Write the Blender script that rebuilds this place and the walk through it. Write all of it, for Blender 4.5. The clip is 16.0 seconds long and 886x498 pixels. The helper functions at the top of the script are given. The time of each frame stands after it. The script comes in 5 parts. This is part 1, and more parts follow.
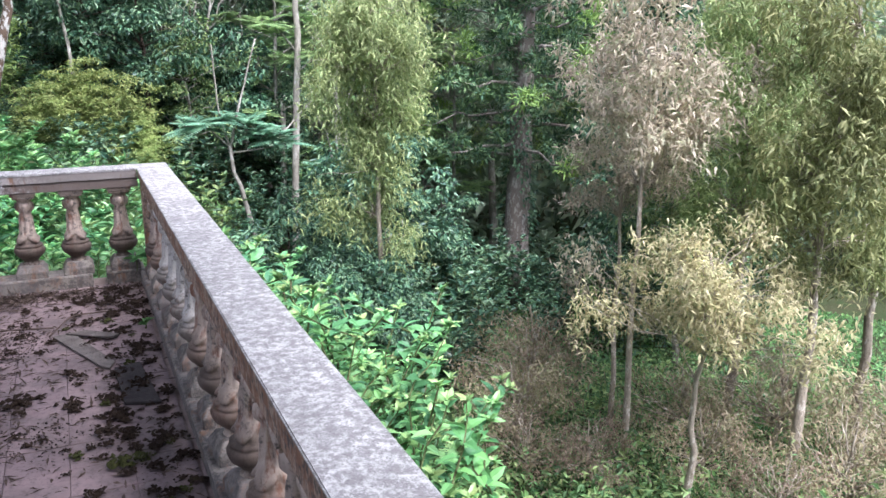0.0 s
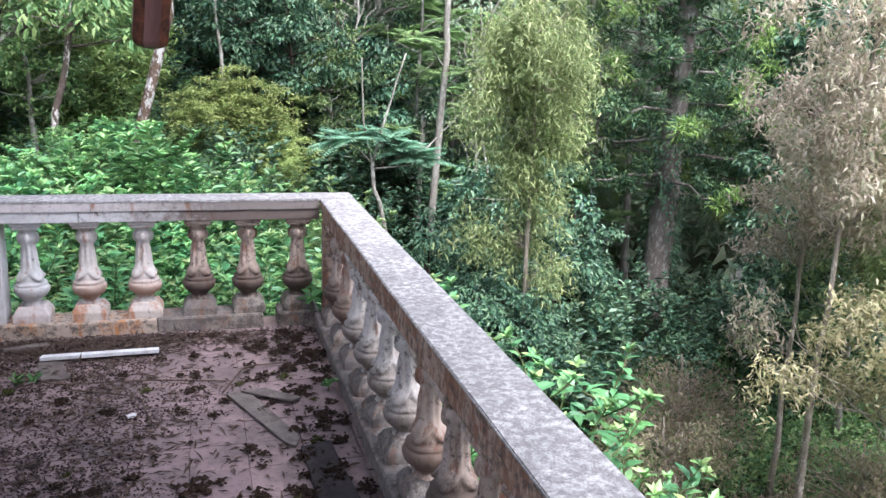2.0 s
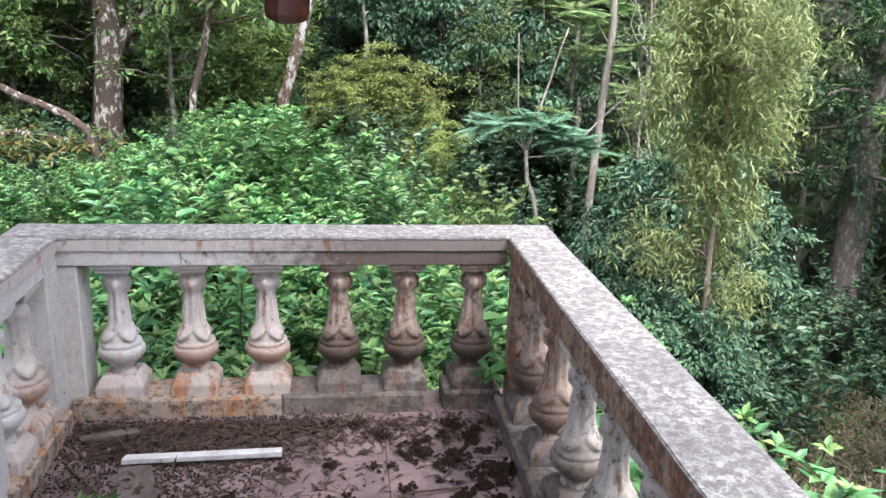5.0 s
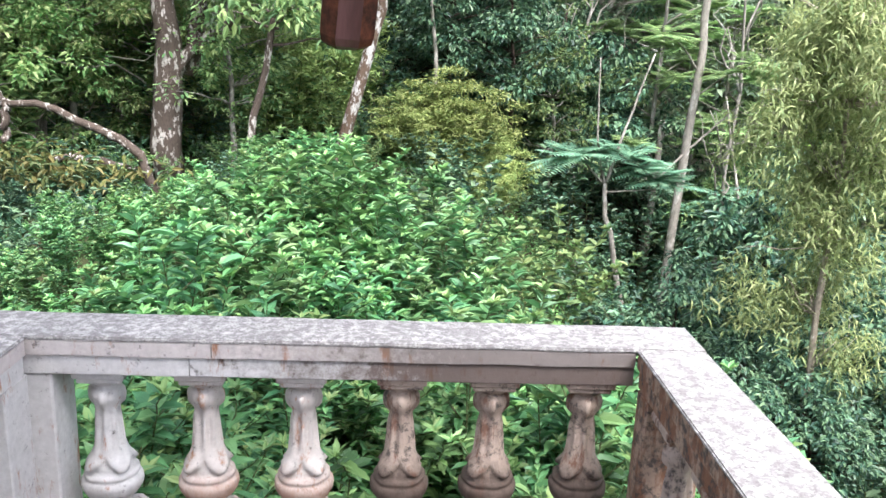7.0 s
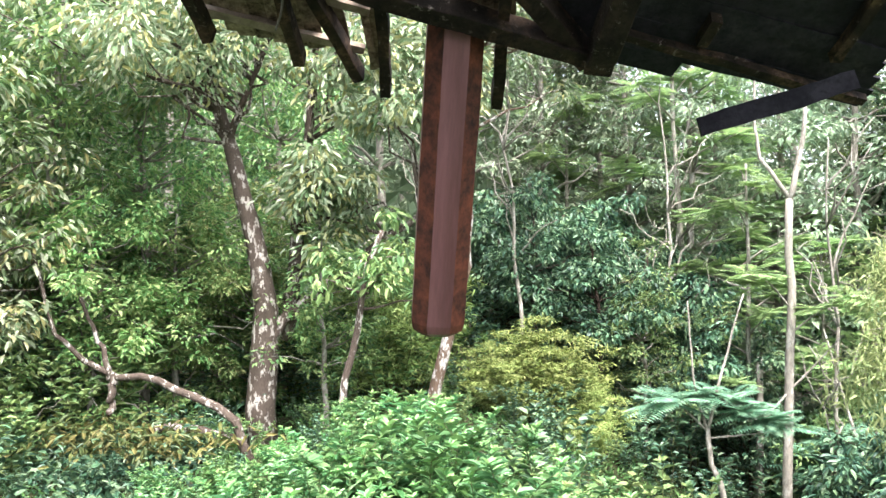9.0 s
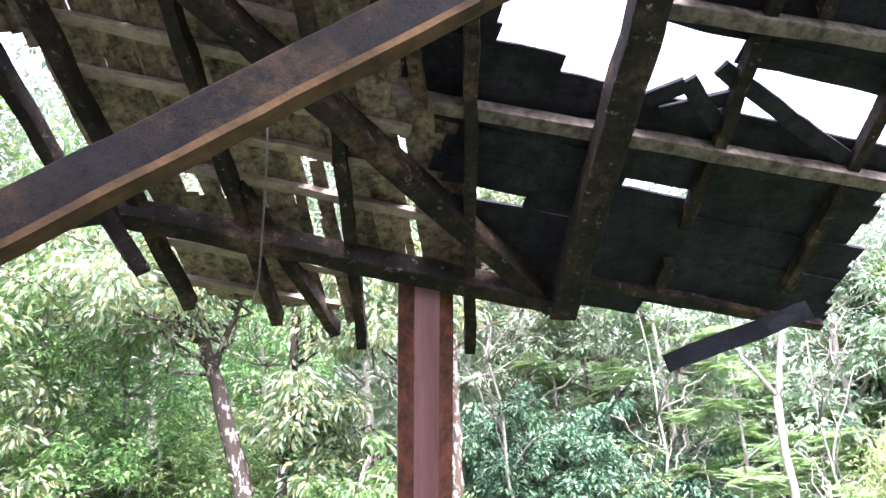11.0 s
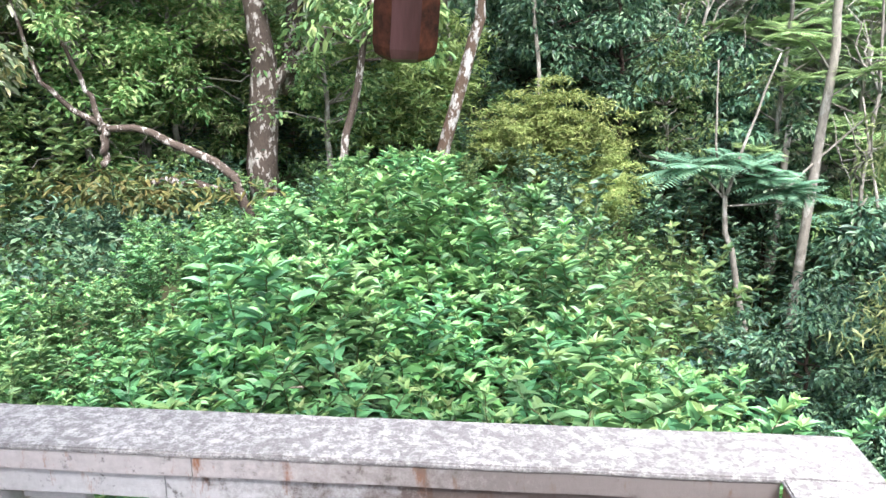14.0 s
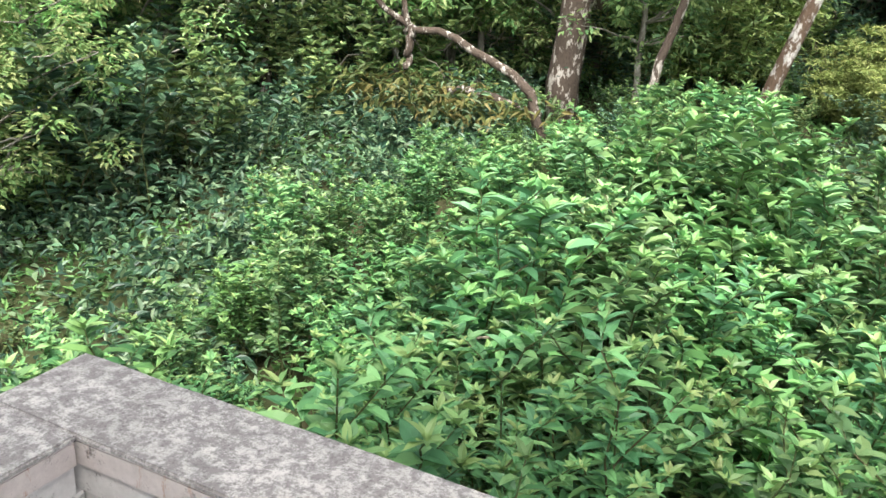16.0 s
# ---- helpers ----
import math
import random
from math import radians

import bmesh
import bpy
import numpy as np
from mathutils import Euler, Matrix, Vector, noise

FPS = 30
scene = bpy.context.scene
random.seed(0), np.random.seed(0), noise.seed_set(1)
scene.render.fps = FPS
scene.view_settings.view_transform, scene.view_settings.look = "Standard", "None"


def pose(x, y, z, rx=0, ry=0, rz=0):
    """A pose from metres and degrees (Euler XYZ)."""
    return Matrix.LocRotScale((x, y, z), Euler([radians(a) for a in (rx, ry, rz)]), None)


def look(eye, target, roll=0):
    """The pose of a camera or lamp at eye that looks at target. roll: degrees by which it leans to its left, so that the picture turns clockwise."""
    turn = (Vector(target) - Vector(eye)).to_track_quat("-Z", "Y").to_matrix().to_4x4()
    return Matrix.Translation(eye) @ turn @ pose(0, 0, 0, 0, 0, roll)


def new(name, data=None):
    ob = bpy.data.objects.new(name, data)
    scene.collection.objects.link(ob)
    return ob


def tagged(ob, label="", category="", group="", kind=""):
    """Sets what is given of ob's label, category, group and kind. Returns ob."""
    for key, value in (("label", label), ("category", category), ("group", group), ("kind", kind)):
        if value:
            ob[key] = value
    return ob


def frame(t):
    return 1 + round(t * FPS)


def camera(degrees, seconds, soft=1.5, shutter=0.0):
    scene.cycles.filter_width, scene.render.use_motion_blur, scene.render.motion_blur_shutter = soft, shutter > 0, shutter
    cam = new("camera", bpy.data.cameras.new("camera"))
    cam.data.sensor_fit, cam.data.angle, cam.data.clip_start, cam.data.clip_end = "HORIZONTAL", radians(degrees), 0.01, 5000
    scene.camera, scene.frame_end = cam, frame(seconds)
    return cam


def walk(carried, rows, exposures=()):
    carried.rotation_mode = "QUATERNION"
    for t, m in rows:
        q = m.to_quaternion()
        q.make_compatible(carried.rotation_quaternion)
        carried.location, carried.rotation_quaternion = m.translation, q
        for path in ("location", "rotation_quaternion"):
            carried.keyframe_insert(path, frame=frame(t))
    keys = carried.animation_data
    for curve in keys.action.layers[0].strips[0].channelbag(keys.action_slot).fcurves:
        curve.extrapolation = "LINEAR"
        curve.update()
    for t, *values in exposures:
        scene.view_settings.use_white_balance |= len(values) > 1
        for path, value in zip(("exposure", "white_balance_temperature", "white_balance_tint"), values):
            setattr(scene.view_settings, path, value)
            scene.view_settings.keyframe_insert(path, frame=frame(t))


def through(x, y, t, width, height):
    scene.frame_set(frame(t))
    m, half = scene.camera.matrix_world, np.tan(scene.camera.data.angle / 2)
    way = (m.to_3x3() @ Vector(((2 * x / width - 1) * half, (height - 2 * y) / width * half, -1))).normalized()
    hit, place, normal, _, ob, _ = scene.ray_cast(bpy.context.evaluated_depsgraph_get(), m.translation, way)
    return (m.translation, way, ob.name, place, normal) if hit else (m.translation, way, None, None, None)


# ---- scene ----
cam = camera(57.1, 16.0, soft=1.5)
PATH = [
    (0, (-0.403, -5.948, 1.705), (0.405, -4.191, 1.195), 0.3),
    (0.5, (-0.575, -5.744, 1.721), (0.171, -3.956, 1.224), 0.9),
    (1, (-0.617, -5.418, 1.73), (0.029, -3.595, 1.223), 1.3),
    (1.5, (-0.641, -5.126, 1.748), (-0.051, -3.282, 1.247), 1.3),
    (2, (-0.696, -4.914, 1.726), (-0.13, -3.056, 1.247), 2.5),
    (2.5, (-0.762, -4.601, 1.709), (-0.174, -2.753, 1.222), 3.4),
    (3, (-0.777, -4.352, 1.694), (-0.182, -2.512, 1.183), 3.8),
    (3.5, (-0.726, -4.088, 1.703), (-0.343, -2.201, 1.161), 1.8),
    (4, (-0.686, -3.893, 1.709), (-0.367, -1.998, 1.155), 1.7),
    (4.5, (-0.734, -3.582, 1.718), (-0.451, -1.676, 1.18), 1.8),
    (5, (-0.718, -3.31, 1.694), (-0.467, -1.402, 1.148), 2.0),
    (5.2, (-0.717, -3.165, 1.71), (-0.493, -1.257, 1.155), 1.9),
    (7.3, (-0.745, -2.256, 1.705), (-0.655, -0.317, 1.224), 2.7),
    (7.5, (-0.763, -2.231, 1.729), (-0.684, -0.287, 1.263), 3.0),
    (8, (-0.739, -2.234, 1.774), (-0.805, -0.274, 1.383), 1.9),
    (8.5, (-0.762, -2.252, 1.827), (-0.867, -0.259, 1.705), 1.1),
    (9, (-0.763, -2.269, 1.903), (-0.879, -0.274, 1.978), -1.1),
    (9.5, (-0.79, -2.309, 1.98), (-0.891, -0.324, 2.208), -2.5),
    (10, (-0.76, -2.402, 2.038), (-0.85, -0.444, 2.435), -3.0),
    (10.2, (-0.748, -2.413, 2.055), (-0.827, -0.468, 2.513), -3.6),
    (12.3, (-0.621, -2.236, 2.091), (-0.689, -0.33, 2.692), -5.6),
    (12.5, (-0.635, -2.194, 2.073), (-0.738, -0.246, 2.513), -5.6),
    (13, (-0.583, -2.041, 1.885), (-0.806, -0.06, 2.038), -4.9),
    (13.5, (-0.554, -1.876, 1.761), (-0.822, 0.096, 1.568), -3.4),
    (14, (-0.58, -1.62, 1.693), (-0.753, 0.313, 1.209), -0.0),
    (14.5, (-0.667, -1.422, 1.628), (-0.851, 0.496, 1.091), 2.2),
    (15, (-0.666, -1.148, 1.599), (-0.943, 0.733, 0.979), 2.2),
    (15.5, (-0.706, -0.952, 1.594), (-1.288, 0.844, 0.934), 3.3),
    (16, (-0.796, -0.801, 1.6), (-1.604, 0.895, 0.915), 3.4),
]
EXPOSURES = [(0.0, 2.16, 5780, 17), (3.5, 2.06, 5980, 17), (5.0, 1.98, 6180, 16), (7.4, 2.34, 6130, 13), (8.1, 2.22, 6430, 11), (9.0, 2.84, 6430, 14), (10.0, 3.32, 6130, 21), (12.5, 3.76, 5880, 29), (13.0, 3.3, 6030, 23), (13.6, 2.75, 6080, 17), (14.2, 2.35, 6180, 13), (15.2, 2.18, 6530, 10), (16.0, 2.14, 6730, 10)]
walk(cam, [(t, look(eye, target, roll)) for t, eye, target, roll in PATH], EXPOSURES)

# ---- world, sun, exposure ----
world = bpy.data.worlds.new("overcast_sky")
scene.world = world
world.use_nodes = True
wn, wl = world.node_tree.nodes, world.node_tree.links
sky = wn.new("ShaderNodeTexSky")
sky.sky_type, sky.sun_disc = "NISHITA", False
sky.sun_elevation, sky.sun_rotation = radians(60), radians(160)
sky.air_density, sky.dust_density, sky.ozone_density = 1.0, 3.0, 0.6
hs = wn.new("ShaderNodeHueSaturation")
hs.inputs["Saturation"].default_value = 0.45
wl.new(sky.outputs[0], hs.inputs["Color"])
wl.new(hs.outputs[0], wn["Background"].inputs["Color"])
wn["Background"].inputs["Strength"].default_value = 0.115
sun = new("sun", bpy.data.lights.new("sun", "SUN"))
sun.data.energy, sun.data.angle, sun.data.color = 2.3, radians(38), (1.0, 0.97, 0.92)
sun.matrix_world = look((0, 0, 30), (-6, 17, 30 - 31))


# ---- materials ----
def material(name):
    m = bpy.data.materials.new(name)
    m.use_nodes = True
    return m, m.node_tree.nodes, m.node_tree.links, m.node_tree.nodes["Principled BSDF"]


def tex_noise(n, l, scale, detail=6, rough=0.6, stretch=None, space="Object"):
    co = n.new("ShaderNodeTexCoord")
    t = n.new("ShaderNodeTexNoise")
    t.inputs["Scale"].default_value, t.inputs["Detail"].default_value, t.inputs["Roughness"].default_value = scale, detail, rough
    src = n.new("ShaderNodeNewGeometry").outputs["Position"] if space == "World" else co.outputs[space]
    if stretch:
        mp = n.new("ShaderNodeMapping")
        mp.inputs["Scale"].default_value = stretch
        l.new(src, mp.inputs["Vector"])
        src = mp.outputs[0]
    l.new(src, t.inputs["Vector"])
    return t.outputs["Fac"]


def ramp(n, l, fac, *stops):
    r = n.new("ShaderNodeValToRGB")
    els = r.color_ramp.elements
    while len(els) < len(stops):
        els.new(0.5)
    for e, (p, c) in zip(els, stops):
        e.position, e.color = p, (*c, 1) if not isinstance(c, float) else (c, c, c, 1)
    l.new(fac, r.inputs[0])
    return r.outputs[0]


def mix(n, l, fac, a, b):
    m = n.new("ShaderNodeMix")
    m.data_type = "RGBA"
    for sock, v in ((m.inputs[0], fac), (m.inputs[6], a), (m.inputs[7], b)):
        if isinstance(v, (int, float)):
            sock.default_value = v
        elif isinstance(v, tuple):
            sock.default_value = (*v, 1)
        else:
            l.new(v, sock)
    return m.outputs[2]


def bump(n, l, bsdf, height, strength=0.4, distance=0.01):
    b = n.new("ShaderNodeBump")
    b.inputs["Strength"].default_value, b.inputs["Distance"].default_value = strength, distance
    l.new(height, b.inputs["Height"])
    l.new(b.outputs[0], bsdf.inputs["Normal"])


def plaster(name, white, rust_amount, dark_amount, rust=(0.30, 0.125, 0.05), spots=0.0, band=None, drift=None):
    """Old lime-painted concrete: paint, rusty algae, black mould, worn patches."""
    m, n, l, b = material(name)
    fine = tex_noise(n, l, 38, 8, 0.7, space="World")
    big = tex_noise(n, l, 3.2, 7, 0.65, space="World")
    streak = tex_noise(n, l, 16, 9, 0.72, (1, 1, 0.3), space="World")
    mid = tex_noise(n, l, 24, 9, 0.78, space="World")
    col = mix(n, l, ramp(n, l, fine, (0.3, 0.0), (0.75, 1.0)), white, tuple(c * 0.72 for c in white))
    col = mix(n, l, ramp(n, l, streak, (0.63 - rust_amount * 0.42, 0.0), (0.72 - rust_amount * 0.38, 0.95)), col, rust)
    col = mix(n, l, ramp(n, l, mid, (0.66 - dark_amount * 0.40, 0.0), (0.75 - dark_amount * 0.36, 0.9)), col, (0.055, 0.048, 0.042))
    if spots:
        col = mix(n, l, ramp(n, l, big, (0.55 - spots * 0.3, 0.0), (0.7, 0.85)), col, (0.12, 0.105, 0.10))
    if drift:
        place = n.new("ShaderNodeSeparateXYZ")
        l.new(n.new("ShaderNodeNewGeometry").outputs["Position"], place.inputs[0])
        shift = n.new("ShaderNodeMath")
        shift.operation = "MULTIPLY_ADD"
        l.new(mid, shift.inputs[0])
        shift.inputs[1].default_value = 1.6
        l.new(place.outputs["X"], shift.inputs[2])
        span = n.new("ShaderNodeMapRange")
        span.inputs["From Min"].default_value, span.inputs["From Max"].default_value, span.inputs["To Max"].default_value = drift[0] + 0.8, drift[1] + 0.8, drift[3]
        l.new(shift.outputs[0], span.inputs["Value"])
        col = mix(n, l, span.outputs["Result"], col, drift[2])
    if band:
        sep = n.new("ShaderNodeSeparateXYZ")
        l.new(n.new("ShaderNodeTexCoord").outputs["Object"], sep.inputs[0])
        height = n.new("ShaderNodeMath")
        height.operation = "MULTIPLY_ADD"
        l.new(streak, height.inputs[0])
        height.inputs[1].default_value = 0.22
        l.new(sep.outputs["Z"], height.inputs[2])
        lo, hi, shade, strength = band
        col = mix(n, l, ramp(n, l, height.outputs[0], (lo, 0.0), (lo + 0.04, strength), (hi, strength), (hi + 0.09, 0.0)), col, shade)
    l.new(col, b.inputs["Base Color"])
    b.inputs["Roughness"].default_value = 0.85
    bump(n, l, b, fine, 0.5, 0.006)
    return m


PAINT = plaster("white_paint", (0.60, 0.585, 0.57), 0.12, 0.18)
PAINT_RUST = plaster("rusty_paint", (0.52, 0.46, 0.41), 0.34, 0.24, (0.33, 0.15, 0.075))
PAINT_SIDE = plaster("stained_paint", (0.36, 0.25, 0.19), 0.40, 0.34, (0.16, 0.068, 0.038))
# rust on the side rail, darkened further for its shaded inner face
RUST_FACE = plaster("rust_brown_face", (0.40, 0.28, 0.205), 0.44, 0.44, (0.19, 0.085, 0.044))
PAINT_WARM = plaster("pinkish_paint", (0.56, 0.50, 0.475), 0.16, 0.20)
BEAM_FRONT = plaster("half_stained_beam", (0.60, 0.585, 0.57), 0.13, 0.20, drift=(-1.3, -0.75, (0.085, 0.055, 0.042), 0.92))
FASCIA_FRONT = plaster("half_stained_fascia", (0.57, 0.52, 0.495), 0.15, 0.22, drift=(-1.3, -0.6, (0.13, 0.105, 0.09), 0.80))
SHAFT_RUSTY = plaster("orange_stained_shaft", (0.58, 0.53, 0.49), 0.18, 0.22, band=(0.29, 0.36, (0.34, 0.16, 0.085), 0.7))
# brown and grey stains; the side rail's shade is partly in these tones
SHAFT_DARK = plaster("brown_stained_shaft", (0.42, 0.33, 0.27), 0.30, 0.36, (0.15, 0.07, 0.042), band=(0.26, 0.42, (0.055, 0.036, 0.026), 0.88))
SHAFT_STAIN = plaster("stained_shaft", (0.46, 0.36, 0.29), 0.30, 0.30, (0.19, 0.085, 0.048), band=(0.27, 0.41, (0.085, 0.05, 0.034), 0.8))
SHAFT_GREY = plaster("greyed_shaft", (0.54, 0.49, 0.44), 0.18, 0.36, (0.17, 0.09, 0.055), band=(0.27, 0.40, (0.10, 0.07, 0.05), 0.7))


def cap_material(name, white, grey, amount):
    """Weathered screed with pale lichen and grey patches."""
    m, n, l, b = material(name)
    fine = tex_noise(n, l, 110, 8, 0.8, space="World")
    mid = tex_noise(n, l, 36, 12, 0.84, space="World")
    big = tex_noise(n, l, 5.5, 8, 0.7, space="World")
    col = mix(n, l, ramp(n, l, big, (0.42, 0.0), (0.58, 1.0)), white, tuple(c * 0.72 for c in white))
    col = mix(n, l, ramp(n, l, mid, (0.45 - amount, 0.0), (0.54 - amount, 0.9)), col, grey)
    col = mix(n, l, ramp(n, l, mid, (0.36, 0.7), (0.40, 0.0)), col, (0.62, 0.60, 0.57))
    col = mix(n, l, ramp(n, l, fine, (0.52, 0.0), (0.61, 0.55)), col, (0.085, 0.078, 0.072))
    l.new(col, b.inputs["Base Color"])
    b.inputs["Roughness"].default_value = 0.9
    b.inputs["Specular IOR Level"].default_value = 0.10
    bump(n, l, b, fine, 0.5, 0.005)
    return m


CAP = cap_material("lichened_screed", (0.61, 0.585, 0.56), (0.23, 0.215, 0.21), 0.01)
KERB = plaster("kerb_concrete", (0.24, 0.205, 0.175), 0.28, 0.52, (0.17, 0.085, 0.045), 0.4)
KERB_RUST = plaster("rust_kerb", (0.42, 0.34, 0.275), 0.32, 0.46, (0.36, 0.15, 0.05))


def tile_material():
    m, n, l, b = material("dirty_red_tile")
    oi = n.new("ShaderNodeObjectInfo")
    base = ramp(n, l, oi.outputs["Random"], (0.0, (0.20, 0.142, 0.142)), (1.0, (0.25, 0.178, 0.174)))
    big = tex_noise(n, l, 2.2, 8, 0.66, space="World")
    fine = tex_noise(n, l, 34, 9, 0.8, space="World")
    col = mix(n, l, ramp(n, l, big, (0.43, 0.0), (0.66, 0.88)), base, (0.062, 0.048, 0.046))
    col = mix(n, l, ramp(n, l, fine, (0.52, 0.0), (0.66, 0.75)), col, (0.028, 0.022, 0.020))
    l.new(col, b.inputs["Base Color"])
    l.new(ramp(n, l, fine, (0.3, 0.45), (0.7, 0.85)), b.inputs["Roughness"])
    bump(n, l, b, fine, 0.3, 0.004)
    return m


TILE = tile_material()


def earthy(name, a, c, scale=6, rough=0.95, bumpy=0.6, dist=0.02, space="World", stretch=None, vary=0.0):
    m, n, l, b = material(name)
    f = tex_noise(n, l, scale, 9, 0.7, stretch, space)
    g = tex_noise(n, l, scale * 6, 6, 0.7, stretch, space)
    col = mix(n, l, ramp(n, l, f, (0.35, 0.0), (0.65, 1.0)), a, c)
    col = mix(n, l, ramp(n, l, g, (0.5, 0.0), (0.75, 0.6)), col, tuple(v * 0.45 for v in a))
    if vary:
        hue = n.new("ShaderNodeHueSaturation")
        l.new(ramp(n, l, n.new("ShaderNodeObjectInfo").outputs["Random"], (0.0, 1 - vary), (1.0, 1.0)), hue.inputs["Value"])
        l.new(col, hue.inputs["Color"])
        col = hue.outputs[0]
    l.new(col, b.inputs["Base Color"])
    b.inputs["Roughness"].default_value = rough
    b.inputs["Specular IOR Level"].default_value = 0.12 if rough > 0.6 else 0.5
    bump(n, l, b, g, bumpy, dist)
    return m


GROUT = earthy("grout", (0.34, 0.26, 0.24), (0.20, 0.15, 0.135))
MOSS = earthy("dark_moss", (0.020, 0.013, 0.010), (0.040, 0.026, 0.018), 30)
MOSS_GREEN = earthy("green_moss", (0.035, 0.04, 0.012), (0.06, 0.06, 0.02), 30)
DIRT = earthy("rotted_leaf_crumbs", (0.020, 0.015, 0.014), (0.050, 0.037, 0.033), 26, dist=0.012)
LITTER = earthy("leaf_litter", (0.055, 0.038, 0.031), (0.12, 0.088, 0.070), 18)
SOIL = earthy("forest_floor", (0.026, 0.044, 0.014), (0.046, 0.040, 0.022), 1.3, dist=0.05)
PATH_SOIL = earthy("red_earth", (0.20, 0.125, 0.085), (0.13, 0.085, 0.06), 3)
GREY_WOOD = earthy("grey_board", (0.19, 0.165, 0.15), (0.09, 0.075, 0.068), 9, stretch=(1, 1, 6))
WHITE_WOOD = earthy("white_lath", (0.72, 0.72, 0.74), (0.50, 0.49, 0.49), 14)


def timber(name, dark, mid_c, fleck, amount, tint=(0.55, 0.40, 0.28)):
    """Old timber: grain, near-black tones and pale lichen flecks."""
    m, n, l, b = material(name)
    f = tex_noise(n, l, 6, 9, 0.75, space="World")
    g = tex_noise(n, l, 45, 8, 0.8, space="World")
    h = tex_noise(n, l, 22, 10, 0.8, space="World")
    col = mix(n, l, ramp(n, l, f, (0.40, 0.0), (0.62, 1.0)), dark, mid_c)
    col = mix(n, l, ramp(n, l, g, (0.50, 0.0), (0.66, 0.7)), col, tuple(v * 0.4 for v in dark))
    col = mix(n, l, ramp(n, l, h, (0.62 - amount, 0.0), (0.66 - amount, 0.85)), col, fleck)
    p = tex_noise(n, l, 2.6, 5, 0.6, space="World")
    stain = mix(n, l, ramp(n, l, h, (0.40, 0.0), (0.58, 1.0)), dark, tuple(v * k for v, k in zip(fleck, tint)))
    col = mix(n, l, ramp(n, l, p, (0.50, 0.0), (0.60, 0.8)), col, stain)
    l.new(col, b.inputs["Base Color"])
    b.inputs["Roughness"].default_value = 0.9
    b.inputs["Specular IOR Level"].default_value = 0.10
    bump(n, l, b, g, 0.7, 0.008)
    return m


ROOF_WOOD = timber("old_roof_timber", (0.012, 0.010, 0.009), (0.032, 0.024, 0.019), (0.20, 0.18, 0.16), 0.03)
TIE_WOOD = timber("tie_beam_timber", (0.009, 0.0085, 0.009), (0.018, 0.016, 0.016), (0.07, 0.065, 0.058), -0.03)
ROOF_PALE = earthy("pale_batten", (0.19, 0.155, 0.13), (0.035, 0.028, 0.024), 15, dist=0.006)
ROOF_BLACK = timber("near_black_board", (0.012, 0.012, 0.015), (0.028, 0.027, 0.033), (0.16, 0.16, 0.16), -0.04, (0.24, 0.24, 0.28))
# brighter batten wood: light on the laths is put into the colour
ROOF_LATH = earthy("lit_lath", (0.36, 0.29, 0.235), (0.17, 0.13, 0.10), 12, dist=0.006)
# shingles raised in tone too, for light coming through the gaps
SHINGLE = earthy("wood_shingle", (0.46, 0.37, 0.26), (0.06, 0.045, 0.033), 24, dist=0.010, vary=0.6)
TIE_EDGE = earthy("bare_brown_arris", (0.085, 0.052, 0.026), (0.030, 0.020, 0.012), 9, dist=0.006)
RED_WOOD = earthy("red_painted_wood", (0.20, 0.095, 0.092), (0.085, 0.034, 0.030), 5, 0.45, 0.35, 0.003, "Object", (1, 1, 0.12))
RED_EDGE = earthy("bare_post_edge", (0.022, 0.013, 0.012), (0.15, 0.05, 0.028), 9, 0.7, 0.3, 0.003, "Object")
CABLE = earthy("grey_cable", (0.16, 0.15, 0.13), (0.10, 0.095, 0.08), 20)
WALL = earthy("house_plaster", (0.62, 0.60, 0.56), (0.50, 0.48, 0.44), 2)


def bark(name, dark, pale, amount, scale=9):
    m, n, l, b = material(name)
    f = tex_noise(n, l, scale, 8, 0.68, (1, 1, 0.5))
    g = tex_noise(n, l, scale * 5, 8, 0.7, (1, 1, 0.35))
    col = mix(n, l, ramp(n, l, f, (0.56 - amount, 0.0), (0.60 - amount * 0.8, 1.0)), dark, pale)
    col = mix(n, l, ramp(n, l, g, (0.48, 0.0), (0.7, 0.8)), col, tuple(v * 0.4 for v in dark))
    l.new(col, b.inputs["Base Color"])
    b.inputs["Roughness"].default_value = 0.95
    b.inputs["Specular IOR Level"].default_value = 0.15
    bump(n, l, b, g, 0.8, 0.03)
    return m


BARK_MOSS = bark("lichened_bark", (0.085, 0.066, 0.053), (0.42, 0.39, 0.35), 0.03, 10)
BARK_WHITE = bark("white_lichen_bark", (0.13, 0.09, 0.065), (0.50, 0.48, 0.45), 0.065, 9)
BARK_PALE = bark("pale_smooth_bark", (0.25, 0.23, 0.195), (0.38, 0.36, 0.32), 0.04, 5)
BARK_DARK = bark("dark_rough_bark", (0.050, 0.036, 0.028), (0.14, 0.115, 0.10), -0.06)
BARK_CONE = bark("scaly_grey_bark", (0.19, 0.16, 0.14), (0.37, 0.345, 0.31), 0.04, 12)
BARK_TAN = bark("tan_bark", (0.30, 0.255, 0.20), (0.50, 0.45, 0.38), 0.02, 7)
STEM = bark("green_stem", (0.10, 0.12, 0.05), (0.16, 0.13, 0.08), 0.0, 14)


